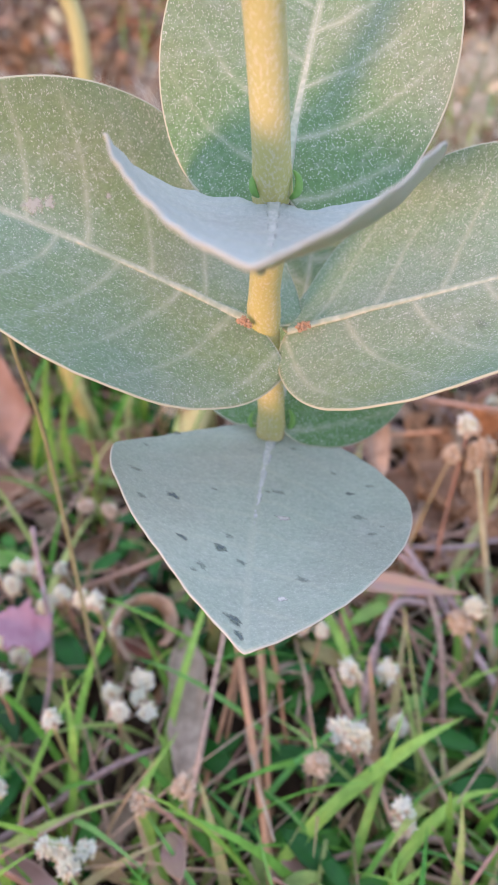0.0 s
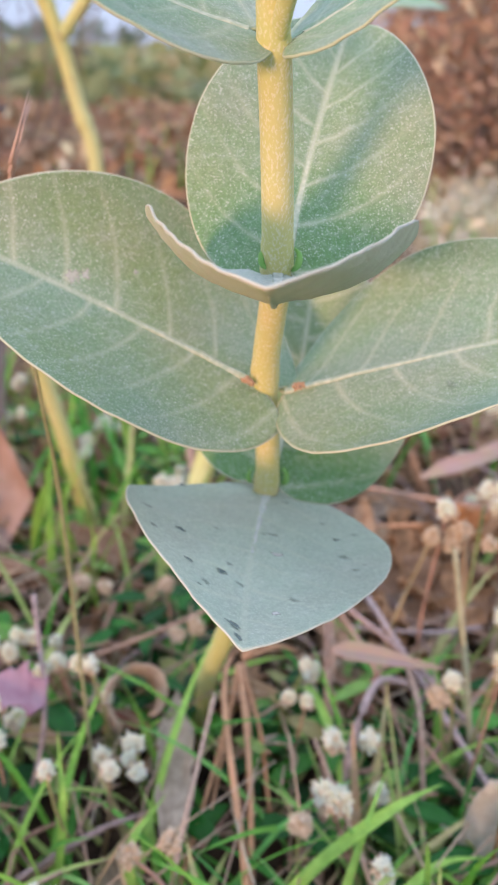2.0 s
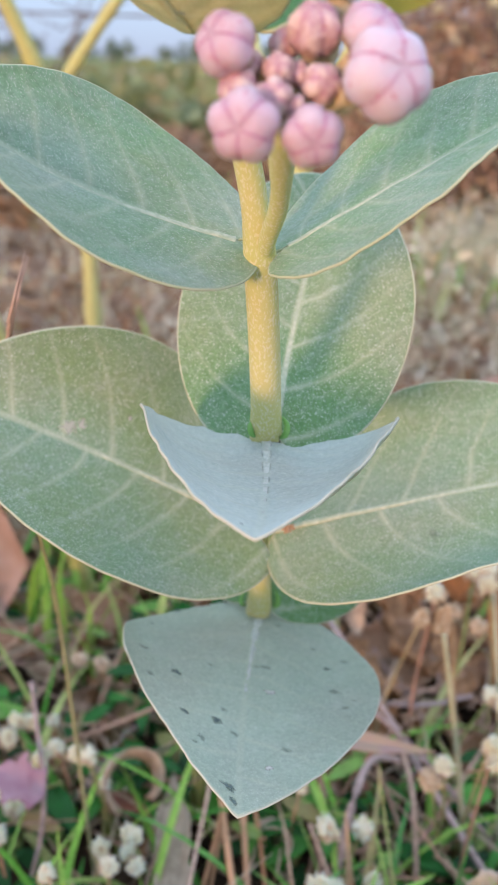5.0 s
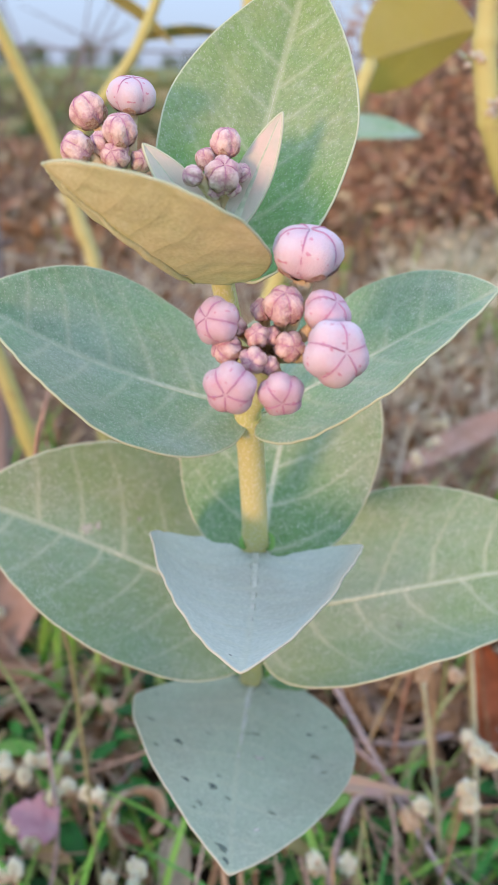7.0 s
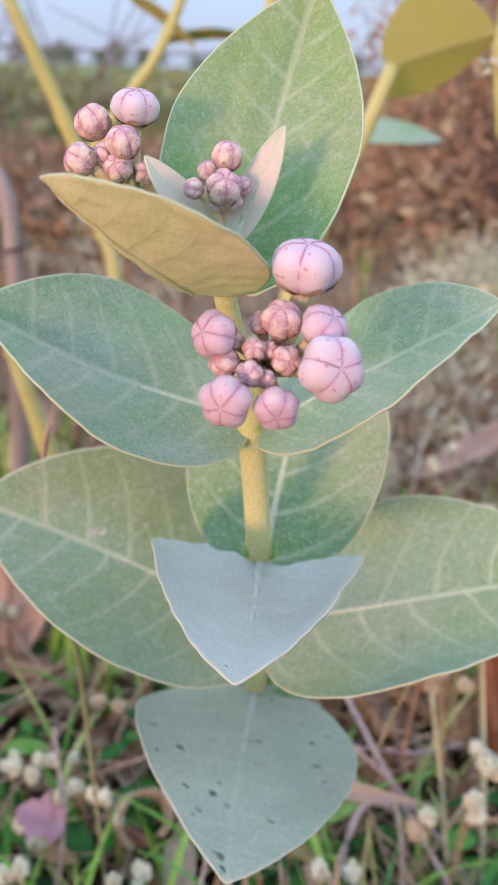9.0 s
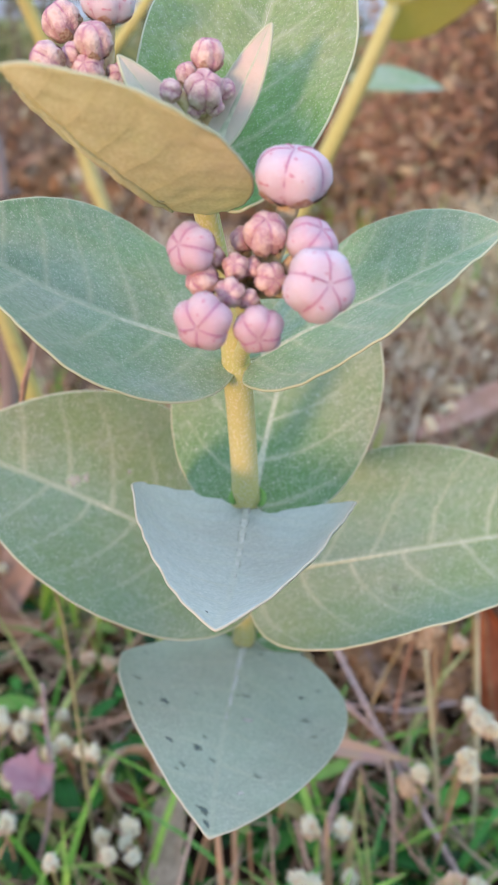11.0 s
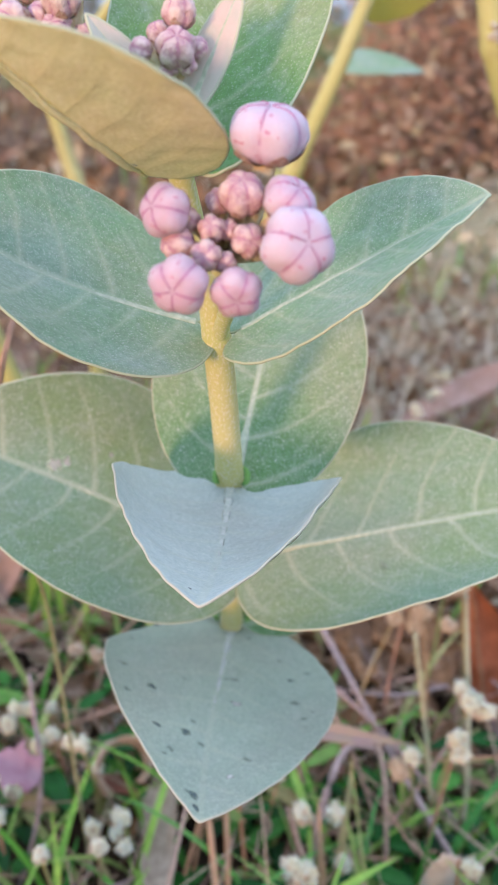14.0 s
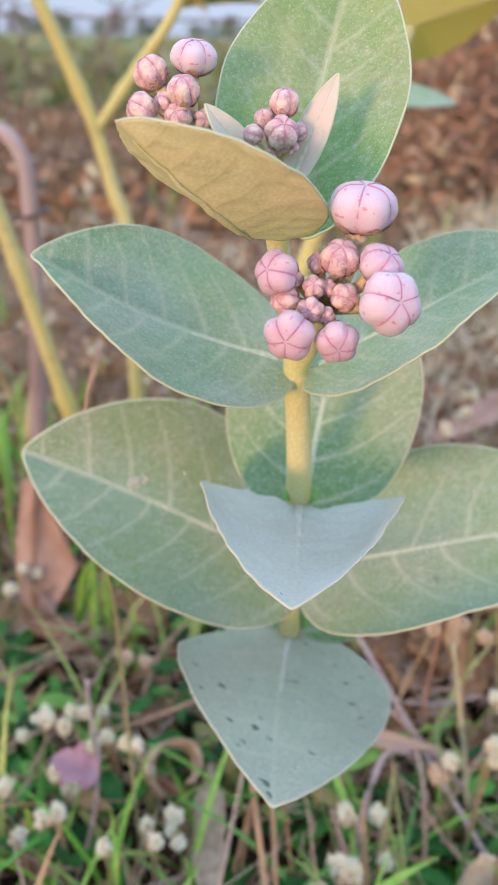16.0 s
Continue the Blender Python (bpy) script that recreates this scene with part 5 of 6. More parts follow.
FLOWERS = [(-0.044, 0.248, 0.066), (0.058, 0.227, 0.065), (-0.070, 0.205, 0.093), (0.118, 0.270, 0.119), (0.112, 0.259, 0.107), (0.093, 0.264, 0.091), (-0.064, 0.267, 0.091), (-0.060, 0.280, 0.062),
           (0.127, 0.311, 0.091), (0.096, 0.322, 0.143), (-0.099, 0.238, 0.075), (-0.083, 0.289, 0.075), (-0.041, 0.238, 0.075), (-0.050, 0.224, 0.075), (0.056, 0.244, 0.075), (0.036, 0.214, 0.075),
           (-0.095, 0.192, 0.075), (-0.067, 0.168, 0.075), (-0.058, 0.161, 0.075), (-0.009, 0.149, 0.075), (-0.003, 0.132, 0.075), (0.004, 0.126, 0.075), (0.060, 0.143, 0.075), (0.075, 0.147, 0.075), (0.087, 0.147, 0.075),
           (0.071, 0.132, 0.075), (0.113, 0.216, 0.075), (0.052, 0.182, 0.075), (0.031, 0.267, 0.075), (-0.106, 0.307, 0.075), (-0.118, 0.301, 0.075), (-0.178, 0.442, 0.06), (-0.173, 0.459, 0.066), (-0.126, 0.324, 0.06), (-0.135, 0.309, 0.055), (-0.109, 0.278, 0.06), (-0.133, 0.265, 0.062), (-0.119, 0.238, 0.058), (-0.094, 0.33, 0.055), (0.032, 0.292, 0.075)]
FADED = [(-0.023, 0.191, 0.075), (-0.021, 0.319, 0.075), (-0.002, 0.314, 0.075), (0.024, 0.200, 0.075), (0.104, 0.318, 0.135), (0.090, 0.320, 0.130), (0.088, 0.262, 0.083), (-0.083, 0.356, 0.075), (-0.039, 0.355, 0.075)]
BEYOND = [(-0.104, 0.570, 0.075), (-0.112, 0.533, 0.075), (-0.188, 0.653, 0.075), (-0.053, 0.474, 0.075), (-0.042, 0.470, 0.075), (-0.046, 0.480, 0.070), (0.128, 0.345, 0.142), (0.122, 0.350, 0.138), (0.149, 0.460, 0.075),
          (0.209, 0.618, 0.075), (0.204, 0.756, 0.075), (0.176, 0.717, 0.075)]
for n, (x, y, z) in enumerate(FLOWERS):
    globe_flower(x, y, z, 0.0096 + 0.0018 * math.sin(n * 5.1), n)
for n, (x, y, z) in enumerate(FADED):
    globe_flower(x, y, z, 0.0100, 50 + n, True)
for n, (x, y, z) in enumerate(BEYOND):
    globe_flower(x, y, z, 0.0115, 80 + n)
for n in range(46):
    y = rng.uniform(0.5, 1.6)
    x = rng.uniform(-1, 1) * 0.34 * y
    globe_flower(x, y, rng.uniform(0.03, 0.08), rng.uniform(0.008, 0.012), 120 + n, rng.random() < 0.4)


# ---- dead leaves that stand out ----
def single_leaf(name, label, category, place, turn, material, *shape, thick=0.0005, **more):
    ob = solid(mesh_object(name, *dry_leaf_shape(*shape, **more), material), thick)
    ob.matrix_basis = pose(*place, *turn)
    return tagged(ob, label, category)


def folded_leaf(name, label, foot, top, left, right, material, fold=0.6):
    """A big dead leaf standing on its tip, one half bulging and folded back along its edge."""
    foot, top = np.array(foot), np.array(top)
    up = top - foot
    side = np.cross((0, 1.0, 0), up)
    side /= np.linalg.norm(side)
    vs, fs = [], []
    nu, nv = 24, 13
    for i in range(nu):
        u = i / (nu - 1)
        wr = right * max(0.06, 1 - abs(u - 0.48) / 0.52)
        wl = left * (0.55 + 0.45 * math.sin(math.pi * u)) * (0.5 + 0.5 * min(1, u * 5))
        for j in range(nv):
            t = -1 + 2 * j / (nv - 1)
            x = t * (wr if t > 0 else wl)
            depth = fold * 0.5 * abs(x) - 0.9 * max(0.0, t - 0.75) * wr + 0.006 * noise.noise((u * 3, t * 1.5, 2.2)) + 0.002 * noise.noise((u * 9, t * 5, 6.0))
            vs.append(foot + up * u + side * x * (1 - 0.25 * max(0.0, t - 0.75)) + np.array([0, depth, 0]))
    for i in range(nu - 1):
        for j in range(nv - 1):
            a = i * nv + j
            fs.append((a, a + 1, a + nv + 1, a + nv))
    leaf = solid(mesh_object(name, vs, fs, material), 0.0008)
    mesh_object("midrib", *tube([np.array(vs[i * nv + nv // 2]) - np.array([0, 0.0008, 0]) for i in range(nu)], (0.0016, 0.0010, 0.0005), 6), umber_leaf, leaf)
    return tagged(leaf, label, "leaf")


folded_leaf("orange_leaf", "large withered orange-brown leaf standing in the grass", (-0.168, 0.452, 0.008), (-0.164, 0.475, 0.130), 0.014, 0.033, orange_mat)
single_leaf("pink_leaf", "fallen magenta-pink leaf with lobed edge on the grass", "leaf", (-0.089, 0.260, 0.080), (30, -15, 75), pink_mat, 0.026, 0.022, -0.5, 0.35, 5.0, tooth=0.3, crumple=1.0)


def curled_leaf(place, turn, radius, width, start, end, material, label):
    """A dead leaf rolled into a loop, thin at the ends."""
    vs, fs = [], []
    nu, nv = 30, 7
    for i in range(nu):
        u = i / (nu - 1)
        g = radians(start + (end - start) * u)
        r = radius * (1 - 0.35 * u) * (1 + 0.08 * noise.noise((u * 4, 2.0, radius * 90)))
        w = width * math.sin(math.pi * (0.12 + 0.83 * u)) ** 0.6
        for j in range(nv):
            t = j / (nv - 1) - 0.5
            flare = 1 + 0.30 * abs(2 * t) ** 2 + 0.05 * noise.noise((u * 9, t * 5, 3.0))
            vs.append((r * flare * math.cos(g), w * t + 0.002 * noise.noise((u * 6, t, 8.0)), r * flare * math.sin(g)))
    for i in range(nu - 1):
        for j in range(nv - 1):
            a = i * nv + j
            fs.append((a, a + 1, a + nv + 1, a + nv))
    ob = solid(mesh_object("curled_leaf", vs, fs, material), 0.0006)
    ob.matrix_basis = pose(*place, *turn)
    return tagged(ob, label, "leaf")


curled_leaf((-0.047, 0.289, 0.055), (-46, 5, 20), 0.0135, 0.026, 235, -60, tan_leaf, "brown dead leaf rolled into a loop on litter")
curled_leaf((0.019, 0.262, 0.045), (-40, 40, -20), 0.0085, 0.015, 190, 0, grey_leaf, "grey-brown dead leaf rolled up between stalks")
red_leaf = solid(mesh_object("reddish_leaf", *along([(0.0395, 0.266, 0.1040), (0.050, 0.268, 0.1015), (0.068, 0.270, 0.0965), (0.092, 0.274, 0.0895)], 0.0088, 20, 0.55, (0, -0.5, 0.85), (0.3, 0.05)), red_mat), 0.0005)
tagged(red_leaf, "narrow reddish-green leaf lying over dry stalks", "leaf")
single_leaf("reddish_leaf", "narrow pinkish leaf beside white flower heads", "leaf", (0.108, 0.382, 0.135), (10, 20, -65), red_mat, 0.052, 0.013, -0.3, 0.5, 10.0, tooth=0.0)
single_leaf("reddish_leaf", "narrow pinkish leaf beside white flower heads", "leaf", (0.150, 0.430, 0.125), (10, 10, -80), red_mat, 0.060, 0.016, -0.2, 0.4, 11.0, tooth=0.0)
single_leaf("brown_leaf", "broad crumpled brown dead leaf on the litter", "leaf", (0.115, 0.430, 0.030), (25, 10, 30), umber_leaf, 0.075, 0.055, 0.9, 0.6, 13.0, tooth=0.45, nu=30, nv=19, crumple=3.2)
single_leaf("brown_leaf", "broad crumpled brown dead leaf on the litter", "leaf", (0.172, 0.480, 0.035), (30, -20, -60), umber_leaf, 0.065, 0.045, 1.1, 0.7, 14.0, tooth=0.45, nu=30, nv=19, crumple=3.2)
folded_leaf("brown_leaf", "pale dry tan leaf folded and standing by a straw stalk", (0.105, 0.216, 0.004), (0.1075, 0.219, 0.078), 0.013, 0.016, pale_leaf, 0.9)
single_leaf("brown_leaf", "grey-brown strip of dead leaf in the grass", "leaf", (-0.025, 0.232, 0.046), (6, 0, 3), grey_leaf, 0.082, 0.018, 0.5, 0.6, 16.0, tooth=0.3, crumple=2.5)
single_leaf("brown_leaf", "pale curled dead leaf on dry stalks", "leaf", (0.070, 0.398, 0.078), (60, 0, 15), tan_leaf, 0.045, 0.018, 1.4, 0.7, 17.0)
single_leaf("brown_leaf", "reddish-brown long dead leaf on the litter", "leaf", (0.220, 0.800, 0.04), (5, 15, -50), orange_mat, 0.200, 0.045, 0.4, 0.6, 18.0)
folded_leaf("rust_leaf", "rust-red dead leaf standing on edge in litter", (0.166, 0.370, 0.012), (0.145, 0.378, 0.112), 0.007, 0.032, rust_leaf)
single_leaf("striped_blade", "green and cream-edged grass leaf standing up", "leaf", (-0.084, 0.150, 0.070), (60, 0, 165), red_mat, 0.050, 0.010, 0.3, 0.6, 20.0, tooth=0.0)
single_leaf("striped_blade", "pointed green leaf with a pink edge in the grass", "leaf", (-0.026, 0.178, 0.058), (35, 20, -150), red_mat, 0.040, 0.011, 0.4, 0.6, 22.0, tooth=0.0)
single_leaf("brown_leaf", "orange-brown rolled dead leaf among grass", "leaf", (-0.074, 0.170, 0.050), (20, 10, 80), orange_mat, 0.036, 0.014, 0.9, 1.0, 23.0)
single_leaf("brown_leaf", "dark red withered leaf under the grass", "leaf", (0.022, 0.176, 0.040), (25, 10, 120), orange_mat, 0.030, 0.018, 0.9, 0.5, 24.0)
for place, turn, size, seed in (((0.088, 0.385, 0.035), (30, 20, 75), 0.045, 41.0), ((0.140, 0.395, 0.030), (20, -15, 10), 0.050, 42.0), ((0.150, 0.450, 0.055), (35, 10, 110), 0.055, 43.0), ((0.078, 0.345, 0.025), (25, 5, -40), 0.040, 44.0)):
    single_leaf("brown_leaf", "crumpled warm brown dead leaf on the litter", "leaf", place, turn, umber_leaf, size, size * 0.62, 1.2, 0.6, seed, tooth=0.4, nu=24, nv=13, crumple=3.0)
models = [solid(mesh_object("dead_leaf", *dry_leaf_shape(0.05, 0.024, c, k, s, 12, 7), dry_leaf_mat), 0.0004) for c, k, s in ((0.8, 0.5, 31), (2.6, 0.6, 32), (-0.9, 0.4, 33), (1.6, 1.0, 34))]
for o in models:
    tagged(o, "small curled brown dead leaf lying on litter", "leaf", "dead leaves")
spots = [(rng.uniform(-0.16, 0.24), 0.12 + 0.63 * rng.random() ** 0.55) for _ in range(100)]
spots = [(x, y) for x, y in spots if math.hypot(x + 0.129, y - 0.376) > 0.03]
for n, (x, y) in enumerate(spots):
    m = pose(x, y, gz(x, y) + rng.uniform(0.012, 0.03), rng.gauss(0, 25), rng.gauss(0, 25), rng.uniform(0, 360))
    if n < len(models):
        models[n].matrix_basis = m
    else:
        copy_thing(models[n % len(models)], m @ Matrix.Scale(rng.uniform(0.5, 0.9) if y < 0.34 else rng.uniform(0.7, 1.5), 4))

# ---- dry stalks and twigs that stand out ----
for pts, r in (
    ([(0.116, 0.262, -0.01), (0.107, 0.285, 0.07), (0.096, 0.301, 0.135)], 0.0015),
    ([(0.128, 0.270, -0.01), (0.130, 0.290, 0.06), (0.134, 0.350, 0.125)], 0.0014),
    ([(0.014, 0.134, 0.02), (0.004, 0.208, 0.050), (-0.006, 0.286, 0.065), (0.002, 0.33, 0.06)], 0.0016),
    ([(0.010, 0.215, 0.0), (0.006, 0.27, 0.055), (0.003, 0.325, 0.06)], 0.0013),
    ([(0.049, 0.375, 0.06), (0.044, 0.30, 0.055), (0.036, 0.209, 0.02)], 0.0016),
    ([(0.040, 0.235, 0.0), (0.052, 0.262, 0.055), (0.068, 0.297, 0.062), (0.090, 0.302, 0.055)], 0.0021),
    ([(0.055, 0.40, 0.075), (0.086, 0.311, 0.062), (0.124, 0.242, 0.030), (0.150, 0.20, 0.015)], 0.0018),
    ([(0.084, 0.315, 0.062), (0.086, 0.28, 0.055), (0.084, 0.240, 0.02)], 0.0016),
    ([(0.046, 0.44, 0.03), (0.021, 0.393, 0.055), (0.004, 0.33, 0.060)], 0.0020),
    ([(0.010, 0.40, 0.05), (0.055, 0.415, 0.075), (0.11, 0.42, 0.08)], 0.0014),
    ([(0.070, 0.47, 0.08), (0.13, 0.44, 0.085), (0.20, 0.43, 0.08)], 0.0016),
    ([(-0.100, 0.24, 0.0), (-0.085, 0.262, 0.06), (-0.095, 0.30, 0.105)], 0.0013),
    ([(0.135, 0.36, 0.05), (0.10, 0.34, 0.06), (0.06, 0.35, 0.055)], 0.0013),
    ([(-0.12, 0.34, 0.02), (-0.06, 0.335, 0.05), (-0.01, 0.36, 0.06)], 0.0014),
    ([(-0.03, 0.15, 0.0), (-0.022, 0.20, 0.05), (-0.010, 0.27, 0.075)], 0.0012),
    ([(0.07, 0.14, 0.0), (0.055, 0.19, 0.045), (0.035, 0.26, 0.06)], 0.0012),
    ([(-0.090, 0.60, 0.10), (-0.05, 0.56, 0.13), (-0.035, 0.50, 0.09), (-0.03, 0.48, 0.03)], 0.0035),
):
    t = mesh_object("dry_stalk", *tube(spline(pts, 18), (r, r * 0.95, r * 0.8), 8), straw_stalk if pts[0][0] > 0.11 and pts[0][2] < 0 else orange_stalk if abs(pts[0][0] - 0.012) < 0.003 else twig_mat)
    tagged(t, "dry brown-grey stalk leaning over the litter", "dry stalk", "dry stalks")
# a fan of reddish dead stalks that lean out from one root, and thinner ones beside it
for start, end, r in (
    ((0.001, 0.300, 0.068), (0.008, 0.188, 0.028), 0.0014), ((0.002, 0.302, 0.066), (-0.024, 0.204, 0.020), 0.0011), ((0.0015, 0.301, 0.067), (0.016, 0.240, 0.035), 0.0011),
    ((0.0, 0.300, 0.068), (-0.0135, 0.232, 0.020), 0.0010), ((0.0025, 0.303, 0.069), (0.034, 0.345, 0.072), 0.0013), ((0.003, 0.304, 0.068), (0.030, 0.322, 0.060), 0.0009),
    ((0.047, 0.335, 0.080), (0.044, 0.289, 0.030), 0.0012), ((0.049, 0.336, 0.080), (0.0845, 0.275, 0.030), 0.0013), ((0.050, 0.338, 0.081), (0.1225, 0.270, 0.040), 0.0015),
):
    a, b = np.array(start), np.array(end)
    t = mesh_object("dry_stalk", *tube(spline([a, (a + b) / 2 + np.array([0.002, 0.0, 0.005]), b], 14), (r, r, r * 0.75), 7), orange_stalk if start[0] < 0.01 else twig_mat)
    tagged(t, "dry reddish stalk leaning out over the grass", "dry stalk", "dry stalks")
for n in range(60):
    x, y = rng.uniform(-0.14, 0.24), rng.uniform(0.12, 0.7)
    a, l = rng.uniform(0, 6.3), rng.uniform(0.05, 0.14)
    z = gz(x, y) + rng.uniform(0.012, 0.03)
    d = np.array([math.cos(a) * l, math.sin(a) * l, rng.uniform(0, 0.35) * l])
    p = np.array([x, y, z])
    r = rng.uniform(0.0007, 0.0018)
    t = mesh_object("dry_stalk", *tube(spline([p, p + d * 0.5 + np.array([rng.gauss(0, 0.006), rng.gauss(0, 0.006), 0.006]), p + d], 9), (r, r * 0.9, r * 0.6), 6), twig_mat)
    tagged(t, "dry brown-grey stalk leaning over the litter", "dry stalk", "dry stalks")

# the awned dry grass ear that rises past the milkweed
awn = thing("dry_grass_ear", "thin dry grass stalk with a bristly ear beside the milkweed", "grass ear", at=(-0.062, 0.262, 0.0))
mesh_object("stalk", *tube(spline([(0, 0, -0.008), (-0.002, -0.007, 0.07), (-0.002, -0.031, 0.191), (0.0, -0.057, 0.240), (-0.004, -0.066, 0.300)], 30), (0.0009, 0.0008, 0.0005), 6), straw_stalk, awn)
for n in range(8):
    b = np.array([-0.004 + 0.0002 * n, -0.066 + 0.0006 * n, 0.292 + 0.0022 * n])
    mesh_object("bristle", *tube([b, b + np.array([0.0035 + rng.gauss(0, 0.0012), 0.012, 0.019 + rng.gauss(0, 0.003)])], (0.0007, 0.0001), 5), straw_mat, awn)

# ---- farther off ----
post = mesh_object("fence_post", *tube(spline([(-0.205, 0.62, -0.02), (-0.192, 0.61, 0.16), (-0.184, 0.60, 0.30), (-0.190, 0.60, 0.338), (-0.206, 0.60, 0.352), (-0.230, 0.60, 0.355)], 24), (0.007, 0.0065, 0.006, 0.005), 10), post_mat)
tagged(post, "short weathered grey wooden stake in the litter", "post")
tagged(mesh_object("wire_loop", *closed_tube([(-0.187 + 0.016 * math.cos(g), 0.602 + 0.016 * math.sin(g), 0.290 + 0.004 * math.cos(g)) for g in np.linspace(0, 2 * math.pi, 20, endpoint=False)], 0.0016), wire_mat), "pale loop of wire round a wooden stake", "wire loop")
fence = thing("wire_fence", "rusty fence wire strung between two wooden posts", "fence", at=(0, 0, 0))
for x0, y0 in ((-1.45, 1.75), (0.75, 1.85)):
    mesh_object("post", *tube([(x0, y0, -0.05), (x0, y0, 0.3), (x0 + 0.01, y0, 0.75)], (0.022, 0.02, 0.018), 10), post_mat, fence)
for z in (0.452,):
    line = [(-1.45 + 2.2 * u, 1.75 + 0.1 * u - 0.30 * math.sin(math.pi * u) * 0.5, z + 0.01 - 0.02 * math.sin(math.pi * u)) for u in np.linspace(0, 1, 40)]
    mesh_object("wire", *tube(line, (0.002,), 6), wire_mat, fence)

def clump(s, x, y, z, size, leaf, count, r, flat=1.0):
    for _ in range(count):
        d = Vector((r.gauss(0, 1), r.gauss(0, 1), r.gauss(0, 1) * flat))
        p = Vector((x, y, z)) + d * size * 0.45
        if p.z < 0.01:
            p.z = 0.01 + r.random() * 0.05
        m = Matrix.Translation(p) @ Euler((r.uniform(0, 6), r.uniform(0, 6), r.uniform(0, 6))).to_matrix().to_4x4()
        l = leaf * r.uniform(0.5, 1.3)
        s.add([tuple(m @ Vector(v)) for v in ((0, -l, 0), (l * 0.4, -l * 0.2, l * 0.12), (l * 0.3, l * 0.5, l * 0.1), (0, l, 0), (-l * 0.35, l * 0.4, l * 0.1), (-l * 0.4, -l * 0.3, l * 0.12))], [(0, 1, 2, 3), (0, 3, 4, 5)])


# straw tufts at the side
straw = Soup()
for cx, cy, h, count in ((0.44, 1.60, 0.22, 500), (0.62, 1.9, 0.25, 400), (0.36, 1.35, 0.10, 250), (0.9, 2.6, 0.35, 400), (0.30, 1.05, 0.07, 150), (0.55, 1.75, 0.30, 500)):
    for n in range(count):
        x, y = rng.gauss(cx, 0.07), rng.gauss(cy, 0.12)
        a0 = rng.uniform(0.5, 1.4)
        straw.add(*ribbon((x, y, gz(x, y)), rng.uniform(0, 6.3), rng.uniform(0.3, 0.7) * h, 0.005, (a0, a0 + rng.uniform(0.3, 1.4)), segs=4))
for n in range(120):
    y = rng.uniform(1.4, 3.1)
    x = rng.uniform(0.23, 0.45) * y
    clump(straw, x, y, rng.uniform(0.0, 0.06), 0.13, 0.013, 42, rng, 0.5)
for n in range(2600):
    y = rng.uniform(0.75, 3.4)
    x = rng.uniform(-0.28, 0.45) * y
    if noise.noise((x * 3 + 5, y * 3, 2.0)) < -0.1:
        continue
    a0 = rng.uniform(0.3, 1.4)
    straw.add(*ribbon((x, y, gz(x, y)), rng.uniform(0, 6.3), rng.uniform(0.04, 0.11), 0.003, (a0, a0 + rng.uniform(0.1, 0.8)), segs=3))
straw_pale = varied("pale_straw", ((0.0, (0.50, 0.43, 0.28)), (0.4, (0.72, 0.65, 0.48)), (0.75, (0.62, 0.54, 0.40)), (0.9, (0.84, 0.80, 0.70)), (1.0, (0.38, 0.44, 0.20))), 0.8, 0.2, 60)
straw.build("straw_tuft", straw_pale, "pale dry straw tufts on the litter", "straw")


# dry thicket at the side, low green growth in the field, trees at its end
thicket = Soup()
sticks = Soup()
for n in range(170):
    y = rng.uniform(2.1, 4.6)
    x = rng.uniform(0.16, 0.62) * y
    h = rng.uniform(0.25, 0.9)
    sticks.add(*tube(spline([(x, y, -0.02), (x + rng.gauss(0, 0.06), y, h * 0.5), (x + rng.gauss(0, 0.14), y + rng.gauss(0, 0.1), h)], 6), (0.007, 0.003), 5))
    for _ in range(5):
        clump(thicket, x + rng.gauss(0, 0.10), y + rng.gauss(0, 0.1), rng.uniform(0.03, h), 0.17, 0.016, 60, rng)
for n in range(150):
    y = rng.uniform(2.3, 5.0)
    x = rng.uniform(-0.62, 0.2) * y
    clump(thicket, x, y, 0.04, 0.16, 0.028, 22, rng, 0.5)
thicket.build("dry_thicket", brush_mat, "brown withered brush with dead leaves", "brush")
sticks.build("thicket_stems", bark, "bare brown stems of withered brush", "brush")
field_growth = Soup()
for n in range(230):
    y = 5.0 + 16 * rng.random() ** 1.5
    x = rng.uniform(-0.6, 0.6) * y
    clump(field_growth, x, y, 0.06, 0.45 + 0.02 * y, 0.07 + 0.004 * y, 40, rng, 0.35)
field_growth.build("field_growth", bush_mat, "low green herbs and grass across the field", "field")


def far_tree(x, y, h, seed):
    r = random.Random(seed)
    t = thing("tree", "distant leafy tree at the field's edge", "tree", "trees at the field's edge", (x, y, 0))
    mesh_object("trunk", *tube(spline([(0, 0, -0.2), (r.gauss(0, 0.1), 0, h * 0.3), (r.gauss(0, 0.3), 0, h * 0.75)], 8), (h * 0.035, h * 0.022, h * 0.008), 7), bark, t)
    s = Soup()
    for _ in range(26):
        a, e = r.uniform(0, 6.3), r.uniform(0.22, 1.0)
        w = 0.62 * h * math.sin(math.pi * min(0.97, e * 0.9 + 0.08)) * r.uniform(0.3, 1.0)
        clump(s, w * math.cos(a), w * math.sin(a), e * h, h * 0.16, h * 0.045, 34, r)
    mesh_object("crown", s.v, s.f, tree_mat, t, False)


for n in range(90):
    y = rng.uniform(120, 190)
    far_tree(-75 + 150 * n / 89 + rng.uniform(-1, 1), y, rng.uniform(1.6, 3.6), 900 + n)

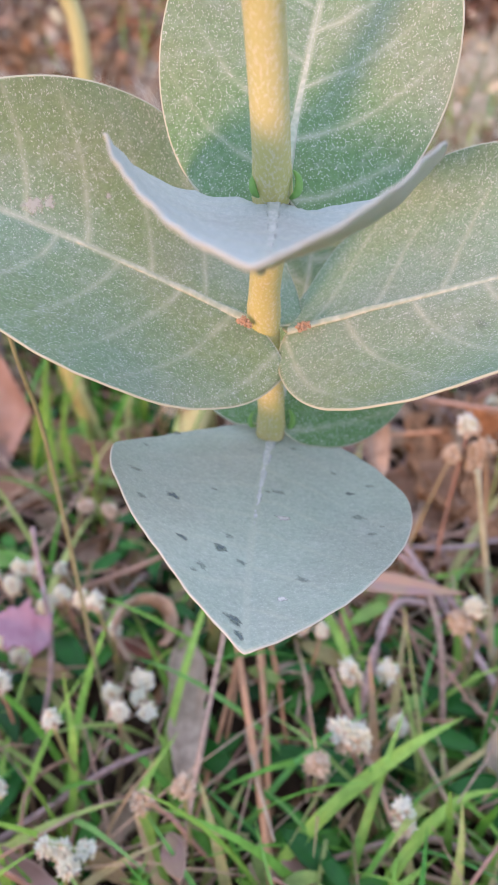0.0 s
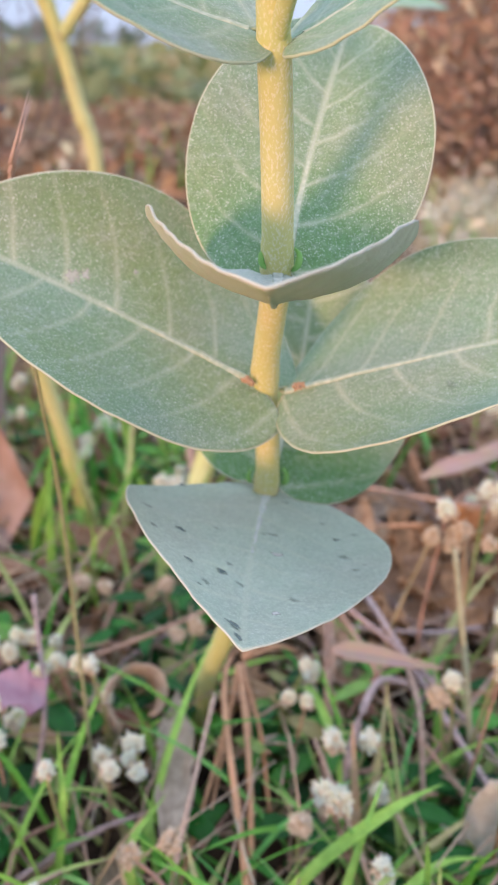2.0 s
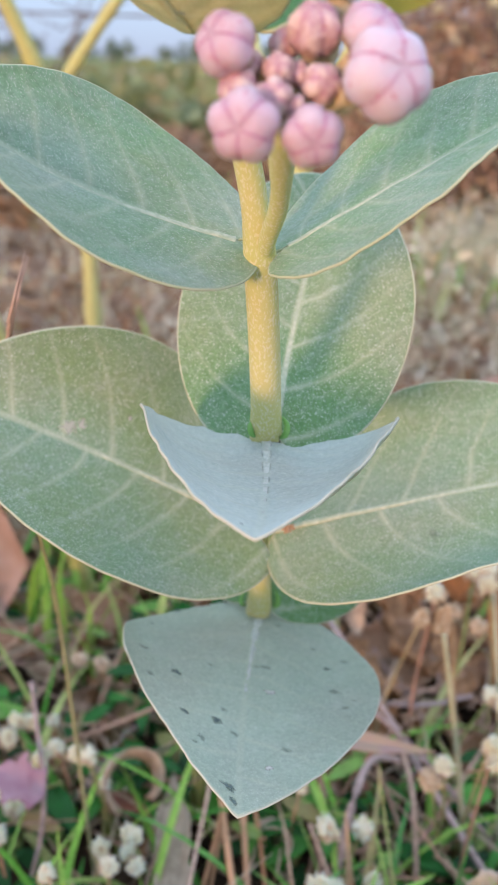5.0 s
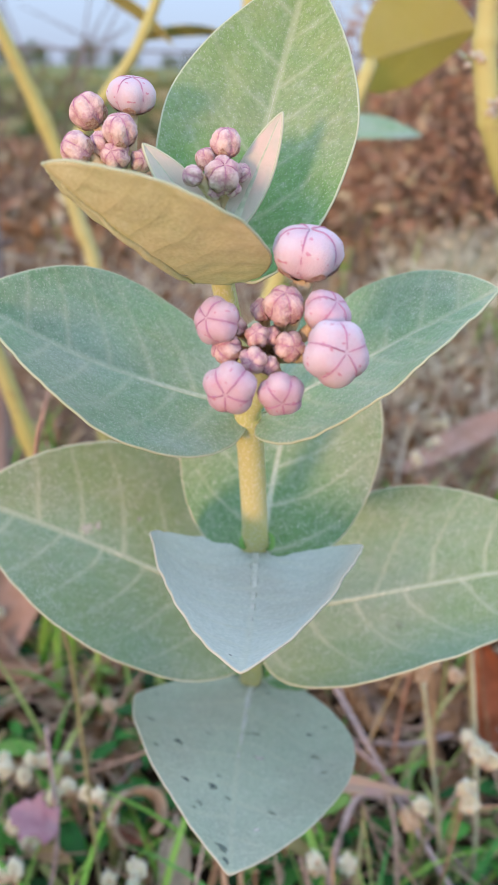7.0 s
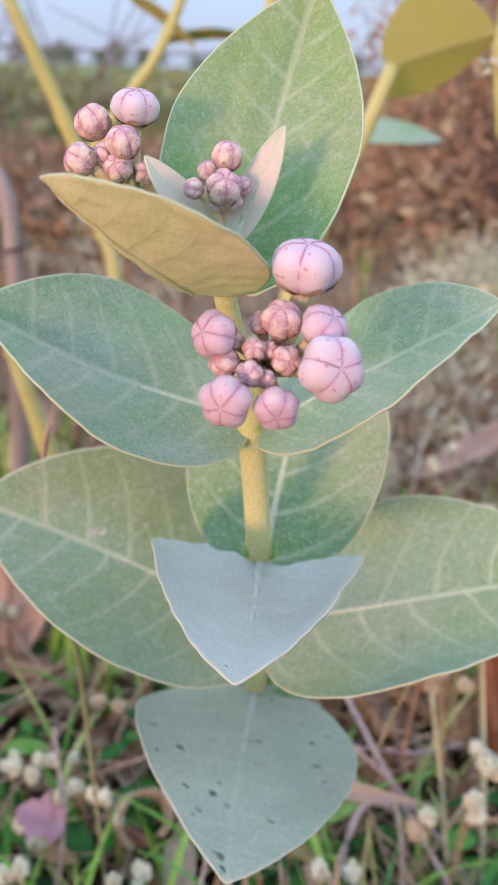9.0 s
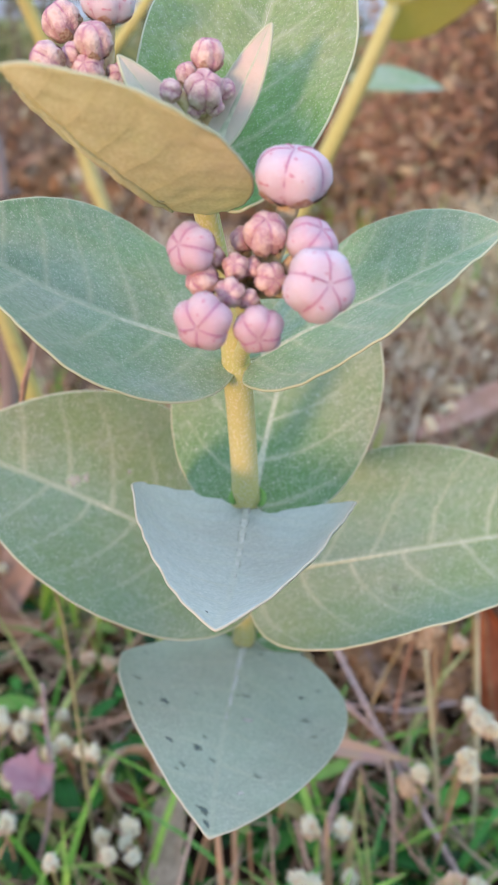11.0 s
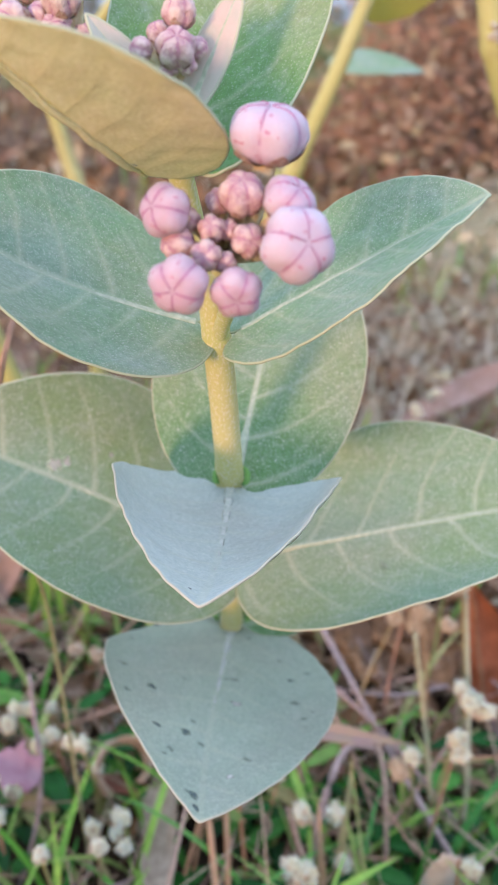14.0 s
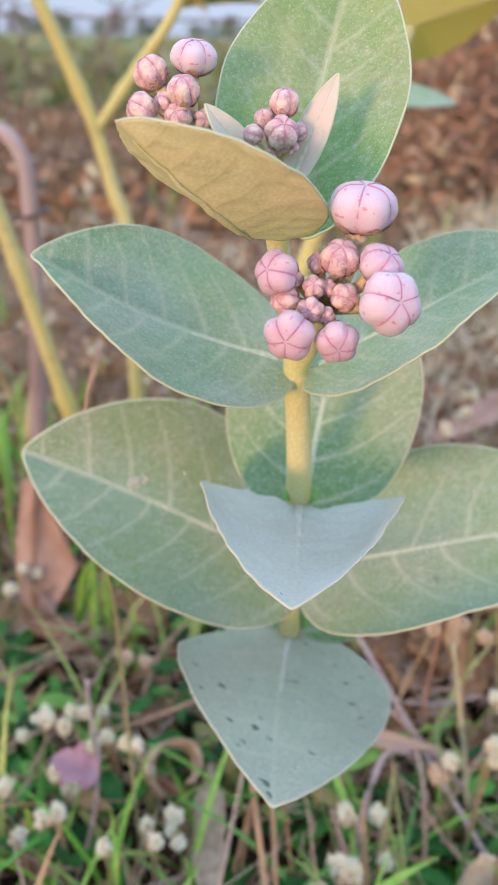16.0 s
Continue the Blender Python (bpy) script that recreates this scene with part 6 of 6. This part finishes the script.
# bare twigs against the sky
bare = thing("bare_shrub", "leafless grey shrub with thin twigs beyond the fence", "shrub", at=(-0.75, 2.6, 0))
for n in range(16):
    a = rng.uniform(-0.7, 0.7)
    h = rng.uniform(0.45, 0.85)
    p0 = np.array([rng.gauss(0, 0.12), rng.gauss(0, 0.1), -0.02])
    p2 = p0 + np.array([math.sin(a) * h * 0.8, rng.gauss(0, 0.1), h])
    mesh_object("twig", *tube(spline([p0, (p0 + p2) / 2 + np.array([rng.gauss(0, 0.05), 0, 0.03]), p2], 10), (0.006, 0.002), 6), bark, bare)
    for _ in range(3):
        u = rng.uniform(0.4, 0.9)
        b = p0 + (p2 - p0) * u
        mesh_object("twig", *tube([b, b + np.array([rng.gauss(0, 0.12), rng.gauss(0, 0.08), rng.uniform(0.03, 0.16)])], (0.003, 0.001), 5), bark, bare)

# ---- the same ground goes on all round, at the sides and behind ----
rng2 = random.Random(23)


def around(near, far):
    """A place round about, outside the stretch that is already covered."""
    while True:
        a, d = rng2.uniform(0, 2 * math.pi), near + (far - near) * rng2.random() ** 0.8
        x, y = d * math.cos(a), 0.1 + d * math.sin(a)
        if not (y > 0.05 and abs(x) < 0.16 + 0.46 * y):
            return x, y


plain_shapes = [dry_leaf_shape(0.05, 0.024, c, k, s, 4, 3) for c, k, s in ((0.6, 0.3, 51), (1.4, 0.6, 52), (-0.8, 0.4, 53), (1.0, -0.3, 54))]
rest = Soup()
for n in range(15000):
    x, y = around(0.25, 6.0)
    sc = rng2.uniform(0.6, 1.5) * (1.0 if math.hypot(x, y) < 2 else 1.5)
    m = Matrix.Translation((x, y, gz(x, y) + rng2.uniform(0.002, 0.02))) @ Euler((rng2.gauss(0, 0.5), rng2.gauss(0, 0.5), rng2.uniform(0, 6.3))).to_matrix().to_4x4() @ Matrix.Scale(sc, 4)
    rest.add(*moved(rng2.choice(plain_shapes), m))
rest.build("leaf_litter", litter_mat, "brown mat of dead leaves spread over the earth", "leaf litter")
rest = Soup()
tufts = [around(0.2, 5.5) for _ in range(170)]
for n in range(6500):
    cx, cy = rng2.choice(tufts)
    x, y = rng2.gauss(cx, 0.12), rng2.gauss(cy, 0.12)
    if y > 0.05 and abs(x) < 0.14 + 0.42 * y:
        continue
    a0 = rng2.uniform(0, 0.6)
    rest.add(*ribbon((x, y, gz(x, y)), rng2.uniform(0, 6.3), rng2.uniform(0.05, 0.14), 0.0045, (a0, a0 + rng2.uniform(0.2, 1.2)), segs=4))
rest.build("grass", grass_mat, "tufts of green grass growing through the litter", "grass")
rest = Soup()
for n in range(260):
    x, y = around(2.6, 6.0)
    for _ in range(2):
        clump(rest, x + rng2.gauss(0, 0.1), y + rng2.gauss(0, 0.1), rng2.uniform(0.03, 0.4), 0.2, 0.022, 30, rng2)
rest.build("dry_thicket", brush_mat, "brown withered brush scattered over the ground", "brush")
rest = Soup()
for n in range(420):
    x, y = around(5.5, 24.0)
    d = math.hypot(x, y)
    clump(rest, x, y, 0.06, 0.45 + 0.02 * d, 0.07 + 0.004 * d, 34, rng2, 0.35)
rest.build("field_growth", bush_mat, "low green herbs and grass round about", "field")
